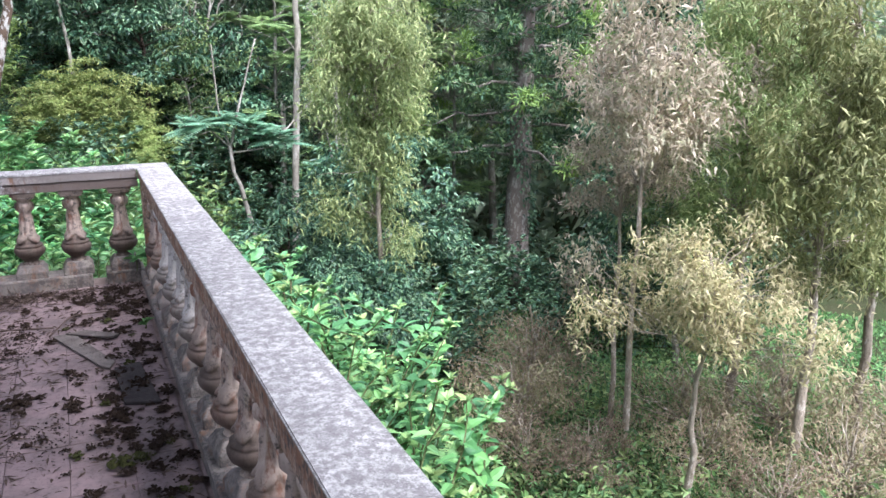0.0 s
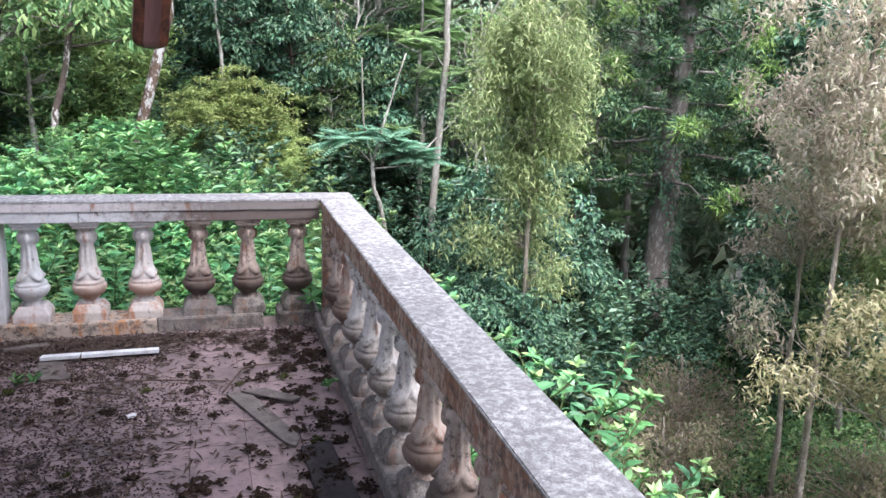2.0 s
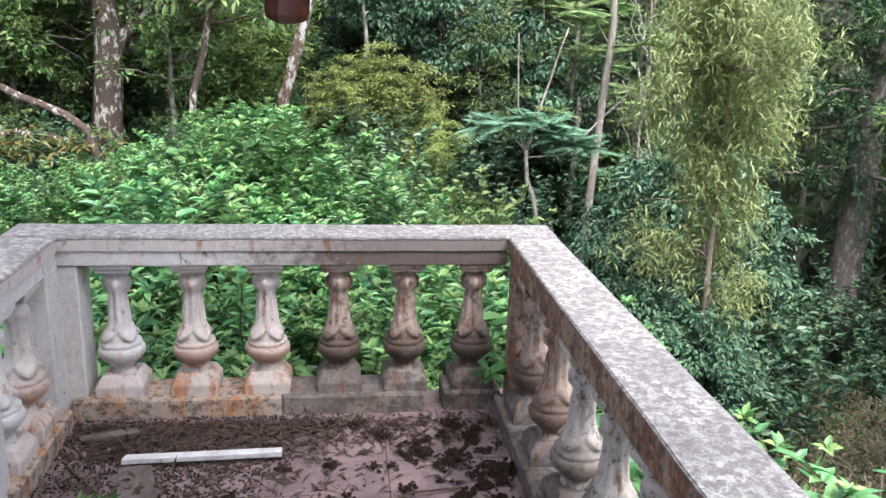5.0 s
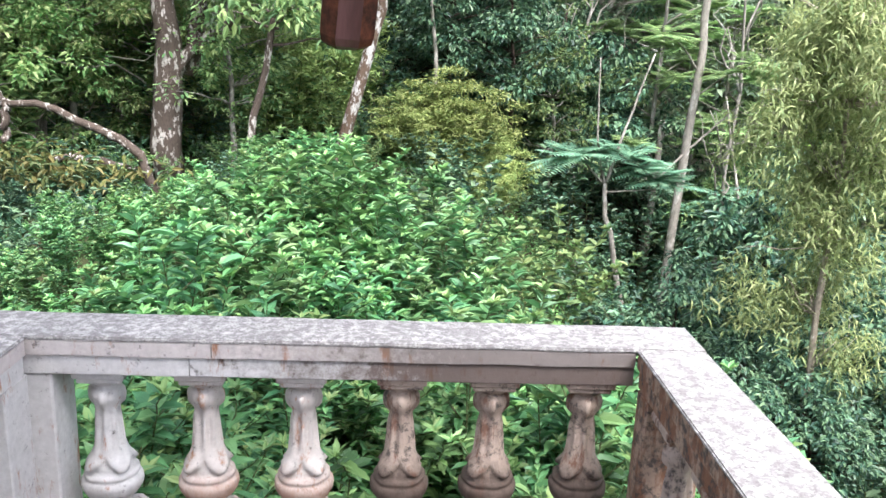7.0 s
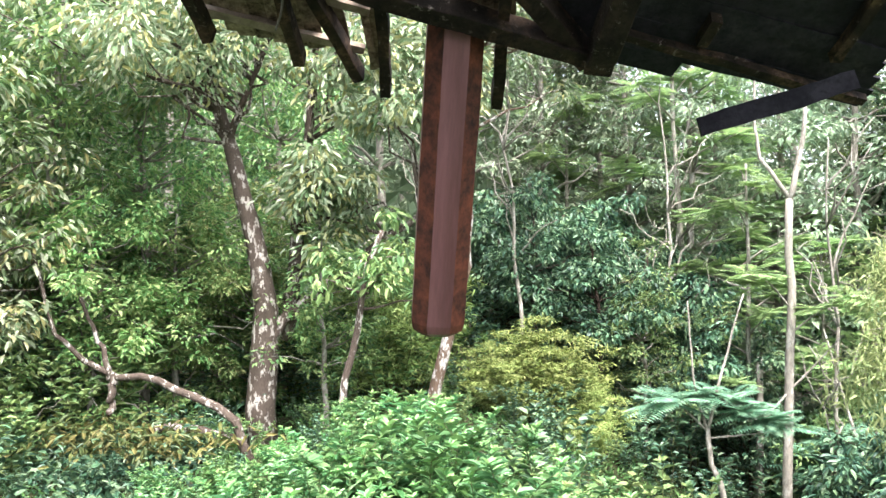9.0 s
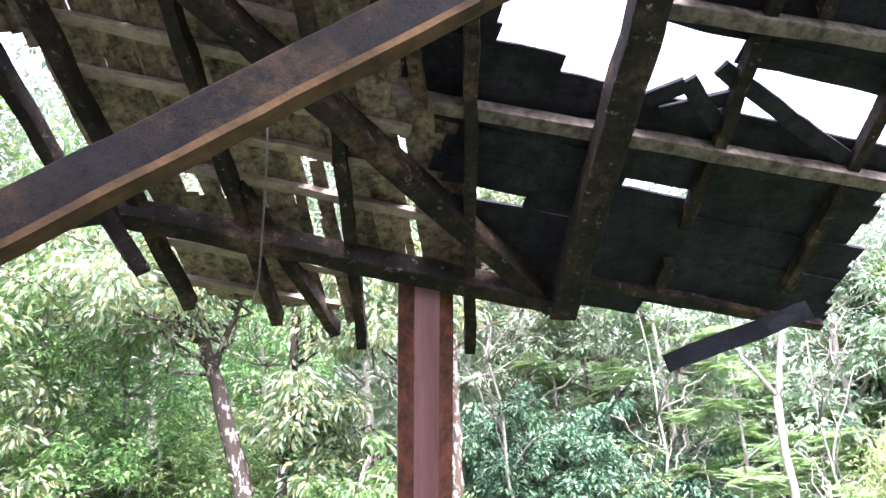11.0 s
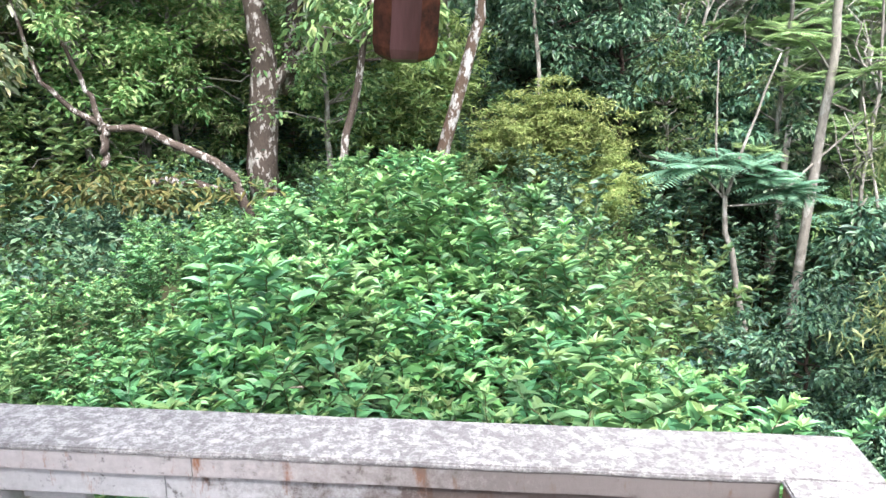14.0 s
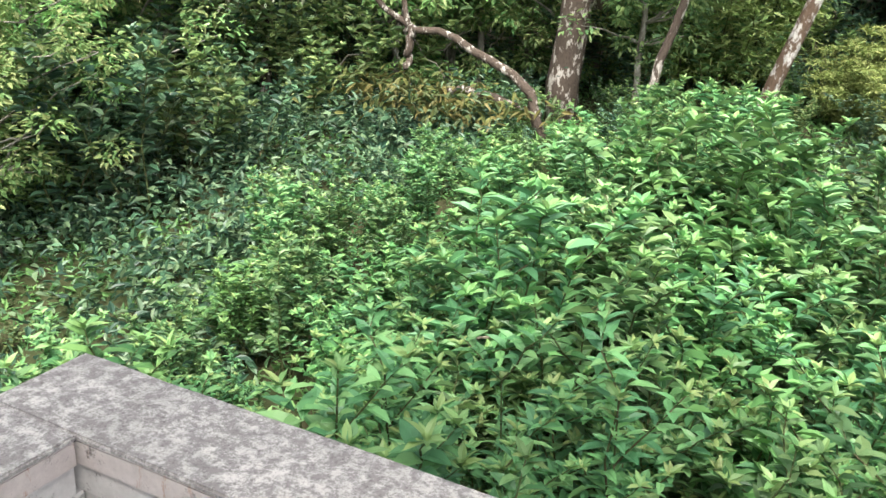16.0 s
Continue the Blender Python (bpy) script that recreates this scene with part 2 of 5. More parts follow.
def leaf(name, *colours, gloss=0.45, through=0.26):
    """Leaf blades: hue by blade, waxy face, light showing through."""
    m, n, l, b = material(name)
    geo = n.new("ShaderNodeNewGeometry")
    k = len(colours)
    base = ramp(n, l, geo.outputs["Random Per Island"], *[((i + 0.5) / k, c) for i, c in enumerate(colours)])
    patch = tex_noise(n, l, 0.9, 3, 0.5, space="World")
    oi = n.new("ShaderNodeObjectInfo")
    hue = n.new("ShaderNodeHueSaturation")
    each = n.new("ShaderNodeMath")
    each.operation = "MULTIPLY"
    l.new(ramp(n, l, patch, (0.3, 0.66), (0.7, 1.15)), each.inputs[0])
    l.new(ramp(n, l, oi.outputs["Random"], (0.0, 0.78), (1.0, 1.25)), each.inputs[1])
    l.new(each.outputs[0], hue.inputs["Value"])
    l.new(base, hue.inputs["Color"])
    hue.inputs["Saturation"].default_value = 0.92
    l.new(ramp(n, l, oi.outputs["Random"], (0.0, 0.475), (1.0, 0.52)), hue.inputs["Hue"])
    l.new(hue.outputs[0], b.inputs["Base Color"])
    b.inputs["Roughness"].default_value = gloss + 0.08
    b.inputs["Specular IOR Level"].default_value = 0.3
    tr = n.new("ShaderNodeBsdfTranslucent")
    l.new(hue.outputs[0], tr.inputs["Color"])
    mx = n.new("ShaderNodeMixShader")
    mx.inputs[0].default_value = through
    l.new(b.outputs[0], mx.inputs[1])
    l.new(tr.outputs[0], mx.inputs[2])
    l.new(mx.outputs[0], n["Material Output"].inputs["Surface"])
    return m


LEAF_SHRUB = leaf("shrub_leaf", (0.055, 0.185, 0.066), (0.092, 0.26, 0.09), (0.135, 0.33, 0.112), (0.205, 0.395, 0.135), gloss=0.28)
LEAF_TIP = leaf("young_leaf", (0.12, 0.30, 0.09), (0.165, 0.36, 0.105), (0.23, 0.42, 0.125), (0.31, 0.46, 0.15), gloss=0.28)
LEAF_BRIGHT = leaf("bright_leaf", (0.05, 0.155, 0.045), (0.09, 0.235, 0.065), (0.15, 0.33, 0.085), gloss=0.4)
LEAF_DARK = leaf("dark_leaf", (0.026, 0.074, 0.048), (0.052, 0.135, 0.078), (0.095, 0.205, 0.108), (0.16, 0.275, 0.135), gloss=0.28, through=0.18)
LEAF_MID = leaf("mid_leaf", (0.075, 0.17, 0.06), (0.12, 0.24, 0.075), (0.19, 0.32, 0.10), (0.26, 0.36, 0.12), through=0.32)
LEAF_GOLD = leaf("gold_leaf", (0.10, 0.14, 0.035), (0.17, 0.19, 0.05), (0.24, 0.22, 0.06), (0.08, 0.13, 0.04))
LEAF_WILLOW = leaf("willow_leaf", (0.21, 0.26, 0.09), (0.31, 0.37, 0.13), (0.44, 0.47, 0.20), (0.17, 0.24, 0.08), through=0.38)
LEAF_DRY = leaf("dry_leaf", (0.42, 0.35, 0.24), (0.54, 0.46, 0.34), (0.33, 0.35, 0.19), (0.60, 0.52, 0.40), through=0.45)
LEAF_OCHRE = leaf("ochre_leaf", (0.34, 0.285, 0.15), (0.42, 0.36, 0.20), (0.26, 0.27, 0.11), (0.48, 0.40, 0.25), through=0.46)
LEAF_BRUSH = leaf("brushwood_leaf", (0.28, 0.215, 0.135), (0.34, 0.265, 0.175), (0.22, 0.22, 0.10), through=0.4)
LEAF_SPRING = leaf("spring_leaf", (0.11, 0.25, 0.07), (0.17, 0.33, 0.095), (0.26, 0.42, 0.13), (0.37, 0.45, 0.17), through=0.4)
LEAF_BAMBOO = leaf("bamboo_leaf", (0.13, 0.21, 0.045), (0.22, 0.31, 0.07), (0.33, 0.39, 0.12))
LEAF_FROND = leaf("frond_leaf", (0.13, 0.30, 0.19), (0.18, 0.37, 0.23), (0.25, 0.44, 0.27), through=0.4)
LEAF_CONIFER = leaf("conifer_needle", (0.026, 0.075, 0.040), (0.055, 0.13, 0.055), (0.11, 0.19, 0.06), gloss=0.6, through=0.1)
# yellower tip needles: skylight on the branch ends put into colour
LEAF_TUFT = leaf("sky_lit_needle", (0.20, 0.33, 0.06), (0.28, 0.40, 0.08), (0.15, 0.27, 0.06), gloss=0.6, through=0.34)
# pale broad leaf; sky reflection is partly put into its lighter tones
LEAF_PALE = leaf("broad_leaf_sky_sheen", (0.11, 0.19, 0.08), (0.22, 0.30, 0.16), (0.38, 0.44, 0.30), (0.31, 0.31, 0.11), gloss=0.25)
# distance haze is mixed into these paler, greyer greens
LEAF_FAR = leaf("hazed_far_leaf", (0.16, 0.24, 0.14), (0.24, 0.33, 0.19), (0.34, 0.41, 0.26), (0.20, 0.28, 0.19))
# light green fronds, brightened further for the haze before them
LEAF_LIME = leaf("lime_frond", (0.19, 0.33, 0.13), (0.28, 0.43, 0.16), (0.37, 0.52, 0.20), through=0.40)


# ---- building blocks ----
def mesh(name, verts, faces, mat, smooth=False):
    me = bpy.data.meshes.new(name)
    me.from_pydata([tuple(v) for v in verts], [], [tuple(f) for f in faces])
    me.materials.append(mat)
    if smooth:
        me.polygons.foreach_set("use_smooth", [True] * len(me.polygons))
    me.update()
    return me


def part(name, me, parent, label=""):
    ob = new(name, me)
    ob.parent = parent
    return tagged(ob, label)


def thing(name, at, label, category, group="", kind="", turn=0):
    ob = new(name)
    ob.empty_display_size = 0.1
    ob.matrix_basis = pose(*at, 0, 0, turn)
    return tagged(ob, label, category, group, kind)


def box_bm(x0, y0, z0, x1, y1, z1, bevel=0.0, seg=2):
    bm = bmesh.new()
    bmesh.ops.create_cube(bm, size=1, matrix=Matrix.Translation(((x0 + x1) / 2, (y0 + y1) / 2, (z0 + z1) / 2)) @ Matrix.Diagonal((x1 - x0, y1 - y0, z1 - z0, 1)))
    if bevel:
        bmesh.ops.bevel(bm, geom=bm.edges[:], offset=bevel, segments=seg, affect="EDGES")
    return bm


def bm_mesh(name, bm, mat, smooth=False):
    me = bpy.data.meshes.new(name)
    bm.to_mesh(me)
    bm.free()
    me.materials.append(mat)
    if smooth:
        me.polygons.foreach_set("use_smooth", [True] * len(me.polygons))
    return me


def roughen(bm, amount, freq=6.0, cuts=0):
    if cuts:
        bmesh.ops.subdivide_edges(bm, edges=bm.edges[:], cuts=cuts, use_grid_fill=True)
    for v in bm.verts:
        v.co += noise.noise_vector(v.co * freq) * amount
    return bm


def tube(points, radii, sides=8):
    """Verts and quads of a tapering round bar through the points."""
    pts = np.array(points, float)
    tan = np.gradient(pts, axis=0)
    tan /= np.linalg.norm(tan, axis=1)[:, None] + 1e-9
    ref = np.array([0.31, 0.95, 0.05])
    verts, faces = [], []
    for p, t, r in zip(pts, tan, radii):
        a = np.cross(t, ref)
        a /= np.linalg.norm(a) + 1e-9
        b = np.cross(t, a)
        for k in range(sides):
            w = 2 * math.pi * k / sides
            verts.append(p + r * (math.cos(w) * a + math.sin(w) * b))
    for i in range(len(pts) - 1):
        for k in range(sides):
            k2 = (k + 1) % sides
            faces.append((i * sides + k, i * sides + k2, (i + 1) * sides + k2, (i + 1) * sides + k))
    faces.append(tuple(range(sides))[::-1])
    faces.append(tuple((len(pts) - 1) * sides + k for k in range(sides)))
    return verts, faces


class Pile:
    """Collects verts and faces of many pieces for one mesh."""

    def __init__(self):
        self.v, self.f = [], []

    def add(self, verts, faces):
        o = len(self.v)
        self.v.extend(verts)
        self.f.extend([tuple(i + o for i in f) for f in faces])

    def mesh(self, name, mat, smooth=False):
        return mesh(name, self.v, self.f, mat, smooth)


def wobble(rng, a, b, n=6, amount=0.05):
    """A slightly crooked line of n points from a to b."""
    a, b = np.array(a, float), np.array(b, float)
    s = np.linspace(0, 1, n)[:, None]
    p = a + (b - a) * s
    p[1:-1] += rng.normal(0, amount, (n - 2, 3))
    return p


def unit(a):
    return a / (np.linalg.norm(a, axis=-1, keepdims=True) + 1e-9)


def blades(pos, way, length, width, rng, fold=0.25, curl=0.2, flat=True, face=None, fine=False, roll=0.45):
    """Leaf blades. flat: one quad each; fine: an oval with a midrib; else an oval folded along its midrib."""
    pos, way = np.asarray(pos, float), unit(np.asarray(way, float))
    n = len(pos)
    length = np.broadcast_to(np.asarray(length, float), (n,))[:, None]
    width = np.broadcast_to(np.asarray(width, float), (n,))[:, None]
    up = np.tile([0.0, 0.0, 1.0], (n, 1)) + rng.normal(0, roll, (n, 3)) if face is None else face
    side = unit(np.cross(way, up))
    nrm = np.cross(side, way)
    left = pos + way * length * 0.42 + side * width / 2 + nrm * width * fold
    right = pos + way * length * 0.42 - side * width / 2 + nrm * width * fold
    tip = pos + way * length - nrm * length * curl
    if flat:
        v = np.stack([pos, right, tip, left], 1).reshape(-1, 3)
        f = np.arange(n * 4).reshape(-1, 4)
    elif fine:
        side2, lift = side * width / 2, nrm * width * fold
        m1, m2 = pos + way * length * 0.3, pos + way * length * 0.66 - nrm * length * curl * 0.4
        rows5 = [pos, m1 - side2 * 0.92 + lift, m2 - side2 * 0.8 + lift * 0.8, tip, m2 + side2 * 0.8 + lift * 0.8, m1 + side2 * 0.92 + lift, m1, m2]
        v = np.stack(rows5, 1).reshape(-1, 3)
        k = np.arange(n)[:, None] * 8
        f = []
        for q in ((0, 1, 6), (0, 6, 5), (1, 2, 7, 6), (6, 7, 4, 5), (2, 3, 7), (7, 3, 4)):
            f += (k + np.array([q])).tolist()
        return v.tolist(), f
    else:
        s2, lift = side * width / 2, nrm * width * fold
        m1, m2 = pos + way * length * 0.28, pos + way * length * 0.66 - nrm * length * curl * 0.3
        v = np.stack([pos, m1 - s2 + lift, m2 - s2 * 0.85 + lift, tip, m2 + s2 * 0.85 + lift, m1 + s2 + lift], 1).reshape(-1, 3)
        k = np.arange(n)[:, None] * 6
        f = np.concatenate([k + np.array([[0, 1, 2, 3]]), k + np.array([[0, 3, 4, 5]])])
    return v.tolist(), f.tolist()


def ground_z(x, y):
    """Height of the slope: a shoulder ahead, a valley beyond the long rail, hills far off."""
    s = min(1, max(0, (x + 3.5 - 0.3 * max(0, min(y, 16) - 4)) / 8))
    s = s * s * (3 - 2 * s)
    left = -2.4 + 0.2 * min(max(y, 0), 9) + 0.03 * max(0, min(y, 16) - 9) - 0.12 * min(3, max(0, -x - 4)) * (1 if y < 7 else 0.3)
    right = -4.15 - 0.10 * max(0, min(y, 16)) - 0.05 * max(0, x - 8)
    z = left * (1 - s) + right * s
    d = math.hypot(x, y)
    h = min(1, max(0, (d - 22) / 60))
    return z + 16 * h * h * (3 - 2 * h) + 0.18 * noise.noise(Vector((x * 0.5, y * 0.5, 0)))


# ---- ground ----
def build_ground():
    xs = np.concatenate([np.linspace(-300, -32, 10), np.linspace(-30, 30, 61), np.linspace(32, 300, 10)])
    ys = np.concatenate([np.linspace(-300, -22, 10), np.linspace(-20, 40, 61), np.linspace(42, 300, 10)])
    v = [(x, y, ground_z(x, y)) for y in ys for x in xs]
    k = len(xs)
    f = [(j * k + i, j * k + i + 1, (j + 1) * k + i + 1, (j + 1) * k + i) for j in range(len(ys) - 1) for i in range(k - 1)]
    tagged(new("ground", mesh("ground", v, f, SOIL, True)), "mossy forest floor falling into a valley", "ground", kind="structure")
    # trodden earth path
    v, f = [], []
    for i in range(25):
        s = i / 24
        x, y = 6.2 + 9 * s, -0.2 + 0.9 * math.sin(3 * s) + 2.2 * s
        for w in (-0.55, -0.2, 0.2, 0.55):
            px, py = x - 0.3 * w, y + w * (1 + 0.25 * math.sin(9 * s + w))
            v.append((px, py, ground_z(px, py) + (0.05 if abs(w) < 0.4 else -0.05)))
    f = [(i * 4 + j, i * 4 + j + 1, i * 4 + j + 5, i * 4 + j + 4) for i in range(24) for j in range(3)]
    tagged(new("path", mesh("path", v, f, PATH_SOIL, True)), "trodden reddish earth path through the wood", "path", kind="structure")


build_ground()

# ---- terrace ----
RAIL_Z, IN_X, IN_Y, OUT = 0.80, -1.845, 0.0, 0.215
BACK_Y = -8.4
slab = tagged(new("floor", bm_mesh("floor", box_bm(IN_X - OUT, BACK_Y, -0.28, OUT, OUT, -0.012), GROUT)), "terrace slab under worn red tiles", "floor", kind="structure")
for nm, b in (("wall_front", (IN_X - OUT + 0.03, 0.0, -3.6, OUT - 0.03, OUT - 0.03, -0.282)), ("wall_east", (0.0, BACK_Y, -5.5, OUT - 0.03, -0.002, -0.282)), ("wall_west", (IN_X - OUT + 0.03, BACK_Y, -3.6, IN_X, -0.002, -0.282))):
    tagged(new(nm, bm_mesh(nm, box_bm(*b), PAINT_SIDE)), "stained plaster wall under the terrace", "wall", kind="structure")
tagged(new("wall_south", bm_mesh("wall_south", box_bm(-6, BACK_Y - 0.25, -4, 4, BACK_Y - 0.002, 4.6), WALL)), "pale plastered house wall", "wall", kind="structure")


def kerb(x0, y0, x1, y1, mat, name="kerb"):
    bm = roughen(box_bm(x0, y0, -0.02, x1, y1, 0.085, 0.008, 1), 0.004, 9)
    return bm_mesh(name, bm, mat)


def rail_bar(x0, y0, x1, y1, z0, z1, mat, name, bevel=0.006):
    bm = box_bm(x0, y0, z0, x1, y1, z1)
    long = 0 if x1 - x0 > y1 - y0 else 1
    cuts = [e for e in bm.edges if abs((e.verts[0].co - e.verts[1].co)[long]) > 0.3]
    bmesh.ops.subdivide_edges(bm, edges=cuts, cuts=40)
    bmesh.ops.bevel(bm, geom=[e for e in bm.edges if abs((e.verts[0].co - e.verts[1].co)[long]) > 0.001], offset=bevel, segments=2, affect="EDGES")
    for v in bm.verts:
        v.co += noise.noise_vector(v.co * 7) * 0.0022
    return bm_mesh(name, bm, mat, False)


def shaft_mesh(name, mat):
    """Turned vase with lotus petals on its belly and a ring under the capital."""
    prof = [(0.165, 0.058), (0.178, 0.053), (0.188, 0.047), (0.198, 0.046), (0.205, 0.053), (0.212, 0.060), (0.219, 0.062), (0.224, 0.070), (0.236, 0.084), (0.252, 0.093), (0.268, 0.096), (0.281, 0.095), (0.290, 0.089), (0.294, 0.082),
            (0.299, 0.086), (0.308, 0.085), (0.313, 0.077), (0.318, 0.077), (0.326, 0.076), (0.334, 0.074), (0.342, 0.071), (0.350, 0.068), (0.360, 0.061), (0.372, 0.055), (0.388, 0.050), (0.41, 0.044), (0.45, 0.040), (0.49, 0.037), (0.53, 0.037),
            (0.545, 0.042), (0.555, 0.048), (0.575, 0.050), (0.595, 0.047), (0.607, 0.040), (0.615, 0.049), (0.624, 0.056), (0.635, 0.063)]
    n, verts = 48, []
    for z, r in prof:
        for k in range(n):
            a = 2 * math.pi * k / n
            petal = abs(math.cos(2 * a))
            rr = r
            if 0.314 < z < 0.40:
                edge = 0.322 + 0.040 * petal ** 3
                rr += 0.012 * (1 - (z - 0.314) / 0.09) if z > edge else -0.010
            if 0.40 <= z < 0.53:
                rr += 0.0065 * math.cos(8 * a)
            if 0.54 < z < 0.60 and petal > 0.86:
                rr += 0.011 * (petal - 0.86) / 0.14
            verts.append((rr * math.cos(a), rr * math.sin(a), z))
    m = len(prof)
    faces = [(i * n + k, i * n + (k + 1) % n, (i + 1) * n + (k + 1) % n, (i + 1) * n + k) for i in range(m - 1) for k in range(n)]
    faces += [tuple(range(n))[::-1], tuple((m - 1) * n + k for k in range(n))]
    verts = [tuple(Vector(v) + noise.noise_vector(Vector(v) * 30) * 0.0030) for v in verts]
    return mesh(name, verts, faces, mat, True)


def plinth_mesh(name, mat):
    bm = box_bm(-0.098, -0.098, 0.080, 0.098, 0.098, 0.128)
    top = [f for f in bm.faces if f.normal.z > 0.9]
    bmesh.ops.inset_region(bm, faces=top, thickness=0.040, depth=0.0)
    for v in [v for f in top for v in f.verts]:
        v.co.z += 0.044
    bmesh.ops.bevel(bm, geom=bm.edges[:], offset=0.005, segments=1, affect="EDGES")
    return bm_mesh(name, roughen(bm, 0.003, 22), mat)


def capital_mesh(name, mat):
    bm = box_bm(-0.078, -0.078, 0.648, 0.078, 0.078, 0.672)
    bm2 = box_bm(-0.068, -0.068, 0.630, 0.068, 0.068, 0.6475)
    me = bpy.data.meshes.new("tmp")
    bm2.to_mesh(me)
    bm.from_mesh(me)
    bm2.free()
    bpy.data.meshes.remove(me)
    bmesh.ops.bevel(bm, geom=bm.edges[:], offset=0.004, segments=1, affect="EDGES")
    return bm_mesh(name, bm, mat)


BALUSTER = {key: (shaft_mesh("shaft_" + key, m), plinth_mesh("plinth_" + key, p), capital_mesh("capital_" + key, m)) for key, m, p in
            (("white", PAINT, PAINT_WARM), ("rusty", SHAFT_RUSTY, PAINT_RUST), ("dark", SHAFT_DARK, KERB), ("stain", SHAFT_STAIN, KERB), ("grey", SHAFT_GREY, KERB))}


def baluster(parent, x, y, key, label="", turn=0):
    sh, pl, ca = BALUSTER[key]
    ob = part("baluster", sh, parent, label)
    ob.matrix_basis = pose(x, y, 0, 0, 0, turn)
    part("plinth", pl, ob)
    part("capital", ca, ob)


def balustrade_front():
    t = thing("balustrade", (0, 0, 0), "white concrete balustrade across the end, stained brown towards one corner", "balustrade")
    part("coping", rail_bar(IN_X - OUT, 0, OUT, OUT, 0.786, RAIL_Z, CAP, "coping_front", 0.004), t, "grey lichened coping")
    part("fascia", rail_bar(IN_X - 0.18, 0.003, -1.302, OUT - 0.003, 0.736, 0.7858, FASCIA_FRONT, "fascia_front", 0.002), t)
    part("fascia", rail_bar(-1.299, 0.003, -0.002, OUT - 0.003, 0.736, 0.7858, FASCIA_FRONT, "fascia_front", 0.002), t, "fascia blackened by mould towards its end")
    part("beam", rail_bar(IN_X - 0.16, 0.012, -1.372, OUT - 0.012, 0.672, 0.7358, BEAM_FRONT, "beam_front", 0.003), t)
    part("beam", rail_bar(-1.369, 0.012, -0.002, OUT - 0.012, 0.672, 0.7358, BEAM_FRONT, "beam_front", 0.003), t, "white beam stained brown towards its end")
    part("kerb", kerb(IN_X, -0.025, -0.97, OUT - 0.02, KERB_RUST), t, "rusty orange kerb")
    part("kerb", kerb(-0.968, -0.025, -0.345, OUT - 0.02, KERB), t, "blackened kerb")
    part("kerb", kerb(-0.255, -0.02, 0.0, OUT - 0.02, KERB), t, "broken kerb end")
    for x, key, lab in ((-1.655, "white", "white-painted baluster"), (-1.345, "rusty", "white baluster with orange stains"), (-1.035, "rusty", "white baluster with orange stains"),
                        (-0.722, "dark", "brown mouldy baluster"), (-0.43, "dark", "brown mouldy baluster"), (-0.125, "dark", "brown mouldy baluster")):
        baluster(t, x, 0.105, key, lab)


def balustrade_side():
    t = thing("balustrade", (0, 0, 0), "long concrete balustrade with rust-brown stains and grey coping", "balustrade")
    part("coping", rail_bar(0.0, BACK_Y, OUT, -0.002, 0.786, RAIL_Z - 0.001, CAP, "coping_side", 0.004), t, "grey lichened coping")
    part("fascia", rail_bar(0.003, BACK_Y, OUT - 0.003, -0.002, 0.736, 0.7858, RUST_FACE, "fascia_side", 0.002), t)
    part("beam", rail_bar(0.012, BACK_Y, OUT - 0.012, -0.002, 0.672, 0.7358, RUST_FACE, "beam_side", 0.003), t)
    part("pillar", bm_mesh("pillar", roughen(box_bm(0.012, -0.10, -0.01, OUT - 0.015, 0.0, 0.672, 0.006, 1), 0.002, 10, 3), RUST_FACE), t)
    part("kerb", kerb(-0.035, BACK_Y, OUT - 0.02, -0.03, KERB), t, "mossy grey kerb")
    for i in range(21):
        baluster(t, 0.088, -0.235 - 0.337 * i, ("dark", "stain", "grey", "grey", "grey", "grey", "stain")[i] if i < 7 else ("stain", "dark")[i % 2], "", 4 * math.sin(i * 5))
    part("pillar", bm_mesh("pillar", box_bm(0.012, BACK_Y, -0.01, OUT - 0.015, -7.3, 0.672, 0.006, 1), PAINT_SIDE), t)


def balustrade_west():
    t = thing("balustrade", (0, 0, 0), "short white balustrade joining a solid white parapet", "balustrade")
    part("coping", rail_bar(IN_X - OUT, BACK_Y, IN_X, -0.002, 0.786, RAIL_Z - 0.001, CAP, "coping_west", 0.004), t, "grey lichened coping")
    part("fascia", rail_bar(IN_X - OUT + 0.003, BACK_Y, IN_X - 0.003, -0.002, 0.736, 0.7858, PAINT_WARM, "fascia_west", 0.002), t)
    part("beam", rail_bar(IN_X - OUT + 0.012, BACK_Y, IN_X - 0.012, -0.002, 0.672, 0.7358, PAINT, "beam_west", 0.003), t)
    part("pillar", bm_mesh("pillar", roughen(box_bm(IN_X - OUT + 0.02, 0.02, -0.01, IN_X + 0.058, OUT - 0.03, 0.6715, 0.006, 1), 0.001, 10, 2), PAINT), t)
    part("pillar", bm_mesh("pillar", roughen(box_bm(IN_X - OUT + 0.025, -0.13, -0.01, IN_X - 0.012, 0.018, 0.6715, 0.004, 1), 0.001, 10, 2), PAINT), t)
    part("kerb", kerb(IN_X - OUT + 0.02, -0.70, IN_X + 0.03, -0.092, KERB_RUST), t, "orange-stained kerb")
    baluster(t, IN_X - 0.095, -0.25, "rusty")
    baluster(t, IN_X - 0.095, -0.50, "white")
    part("parapet", bm_mesh("parapet", roughen(box_bm(IN_X - OUT + 0.02, BACK_Y, -0.01, IN_X - 0.006, -0.66, 0.6715, 0.006, 1), 0.002, 4, 4), PAINT), t, "solid white plastered parapet")


balustrade_front()
balustrade_side()
balustrade_west()


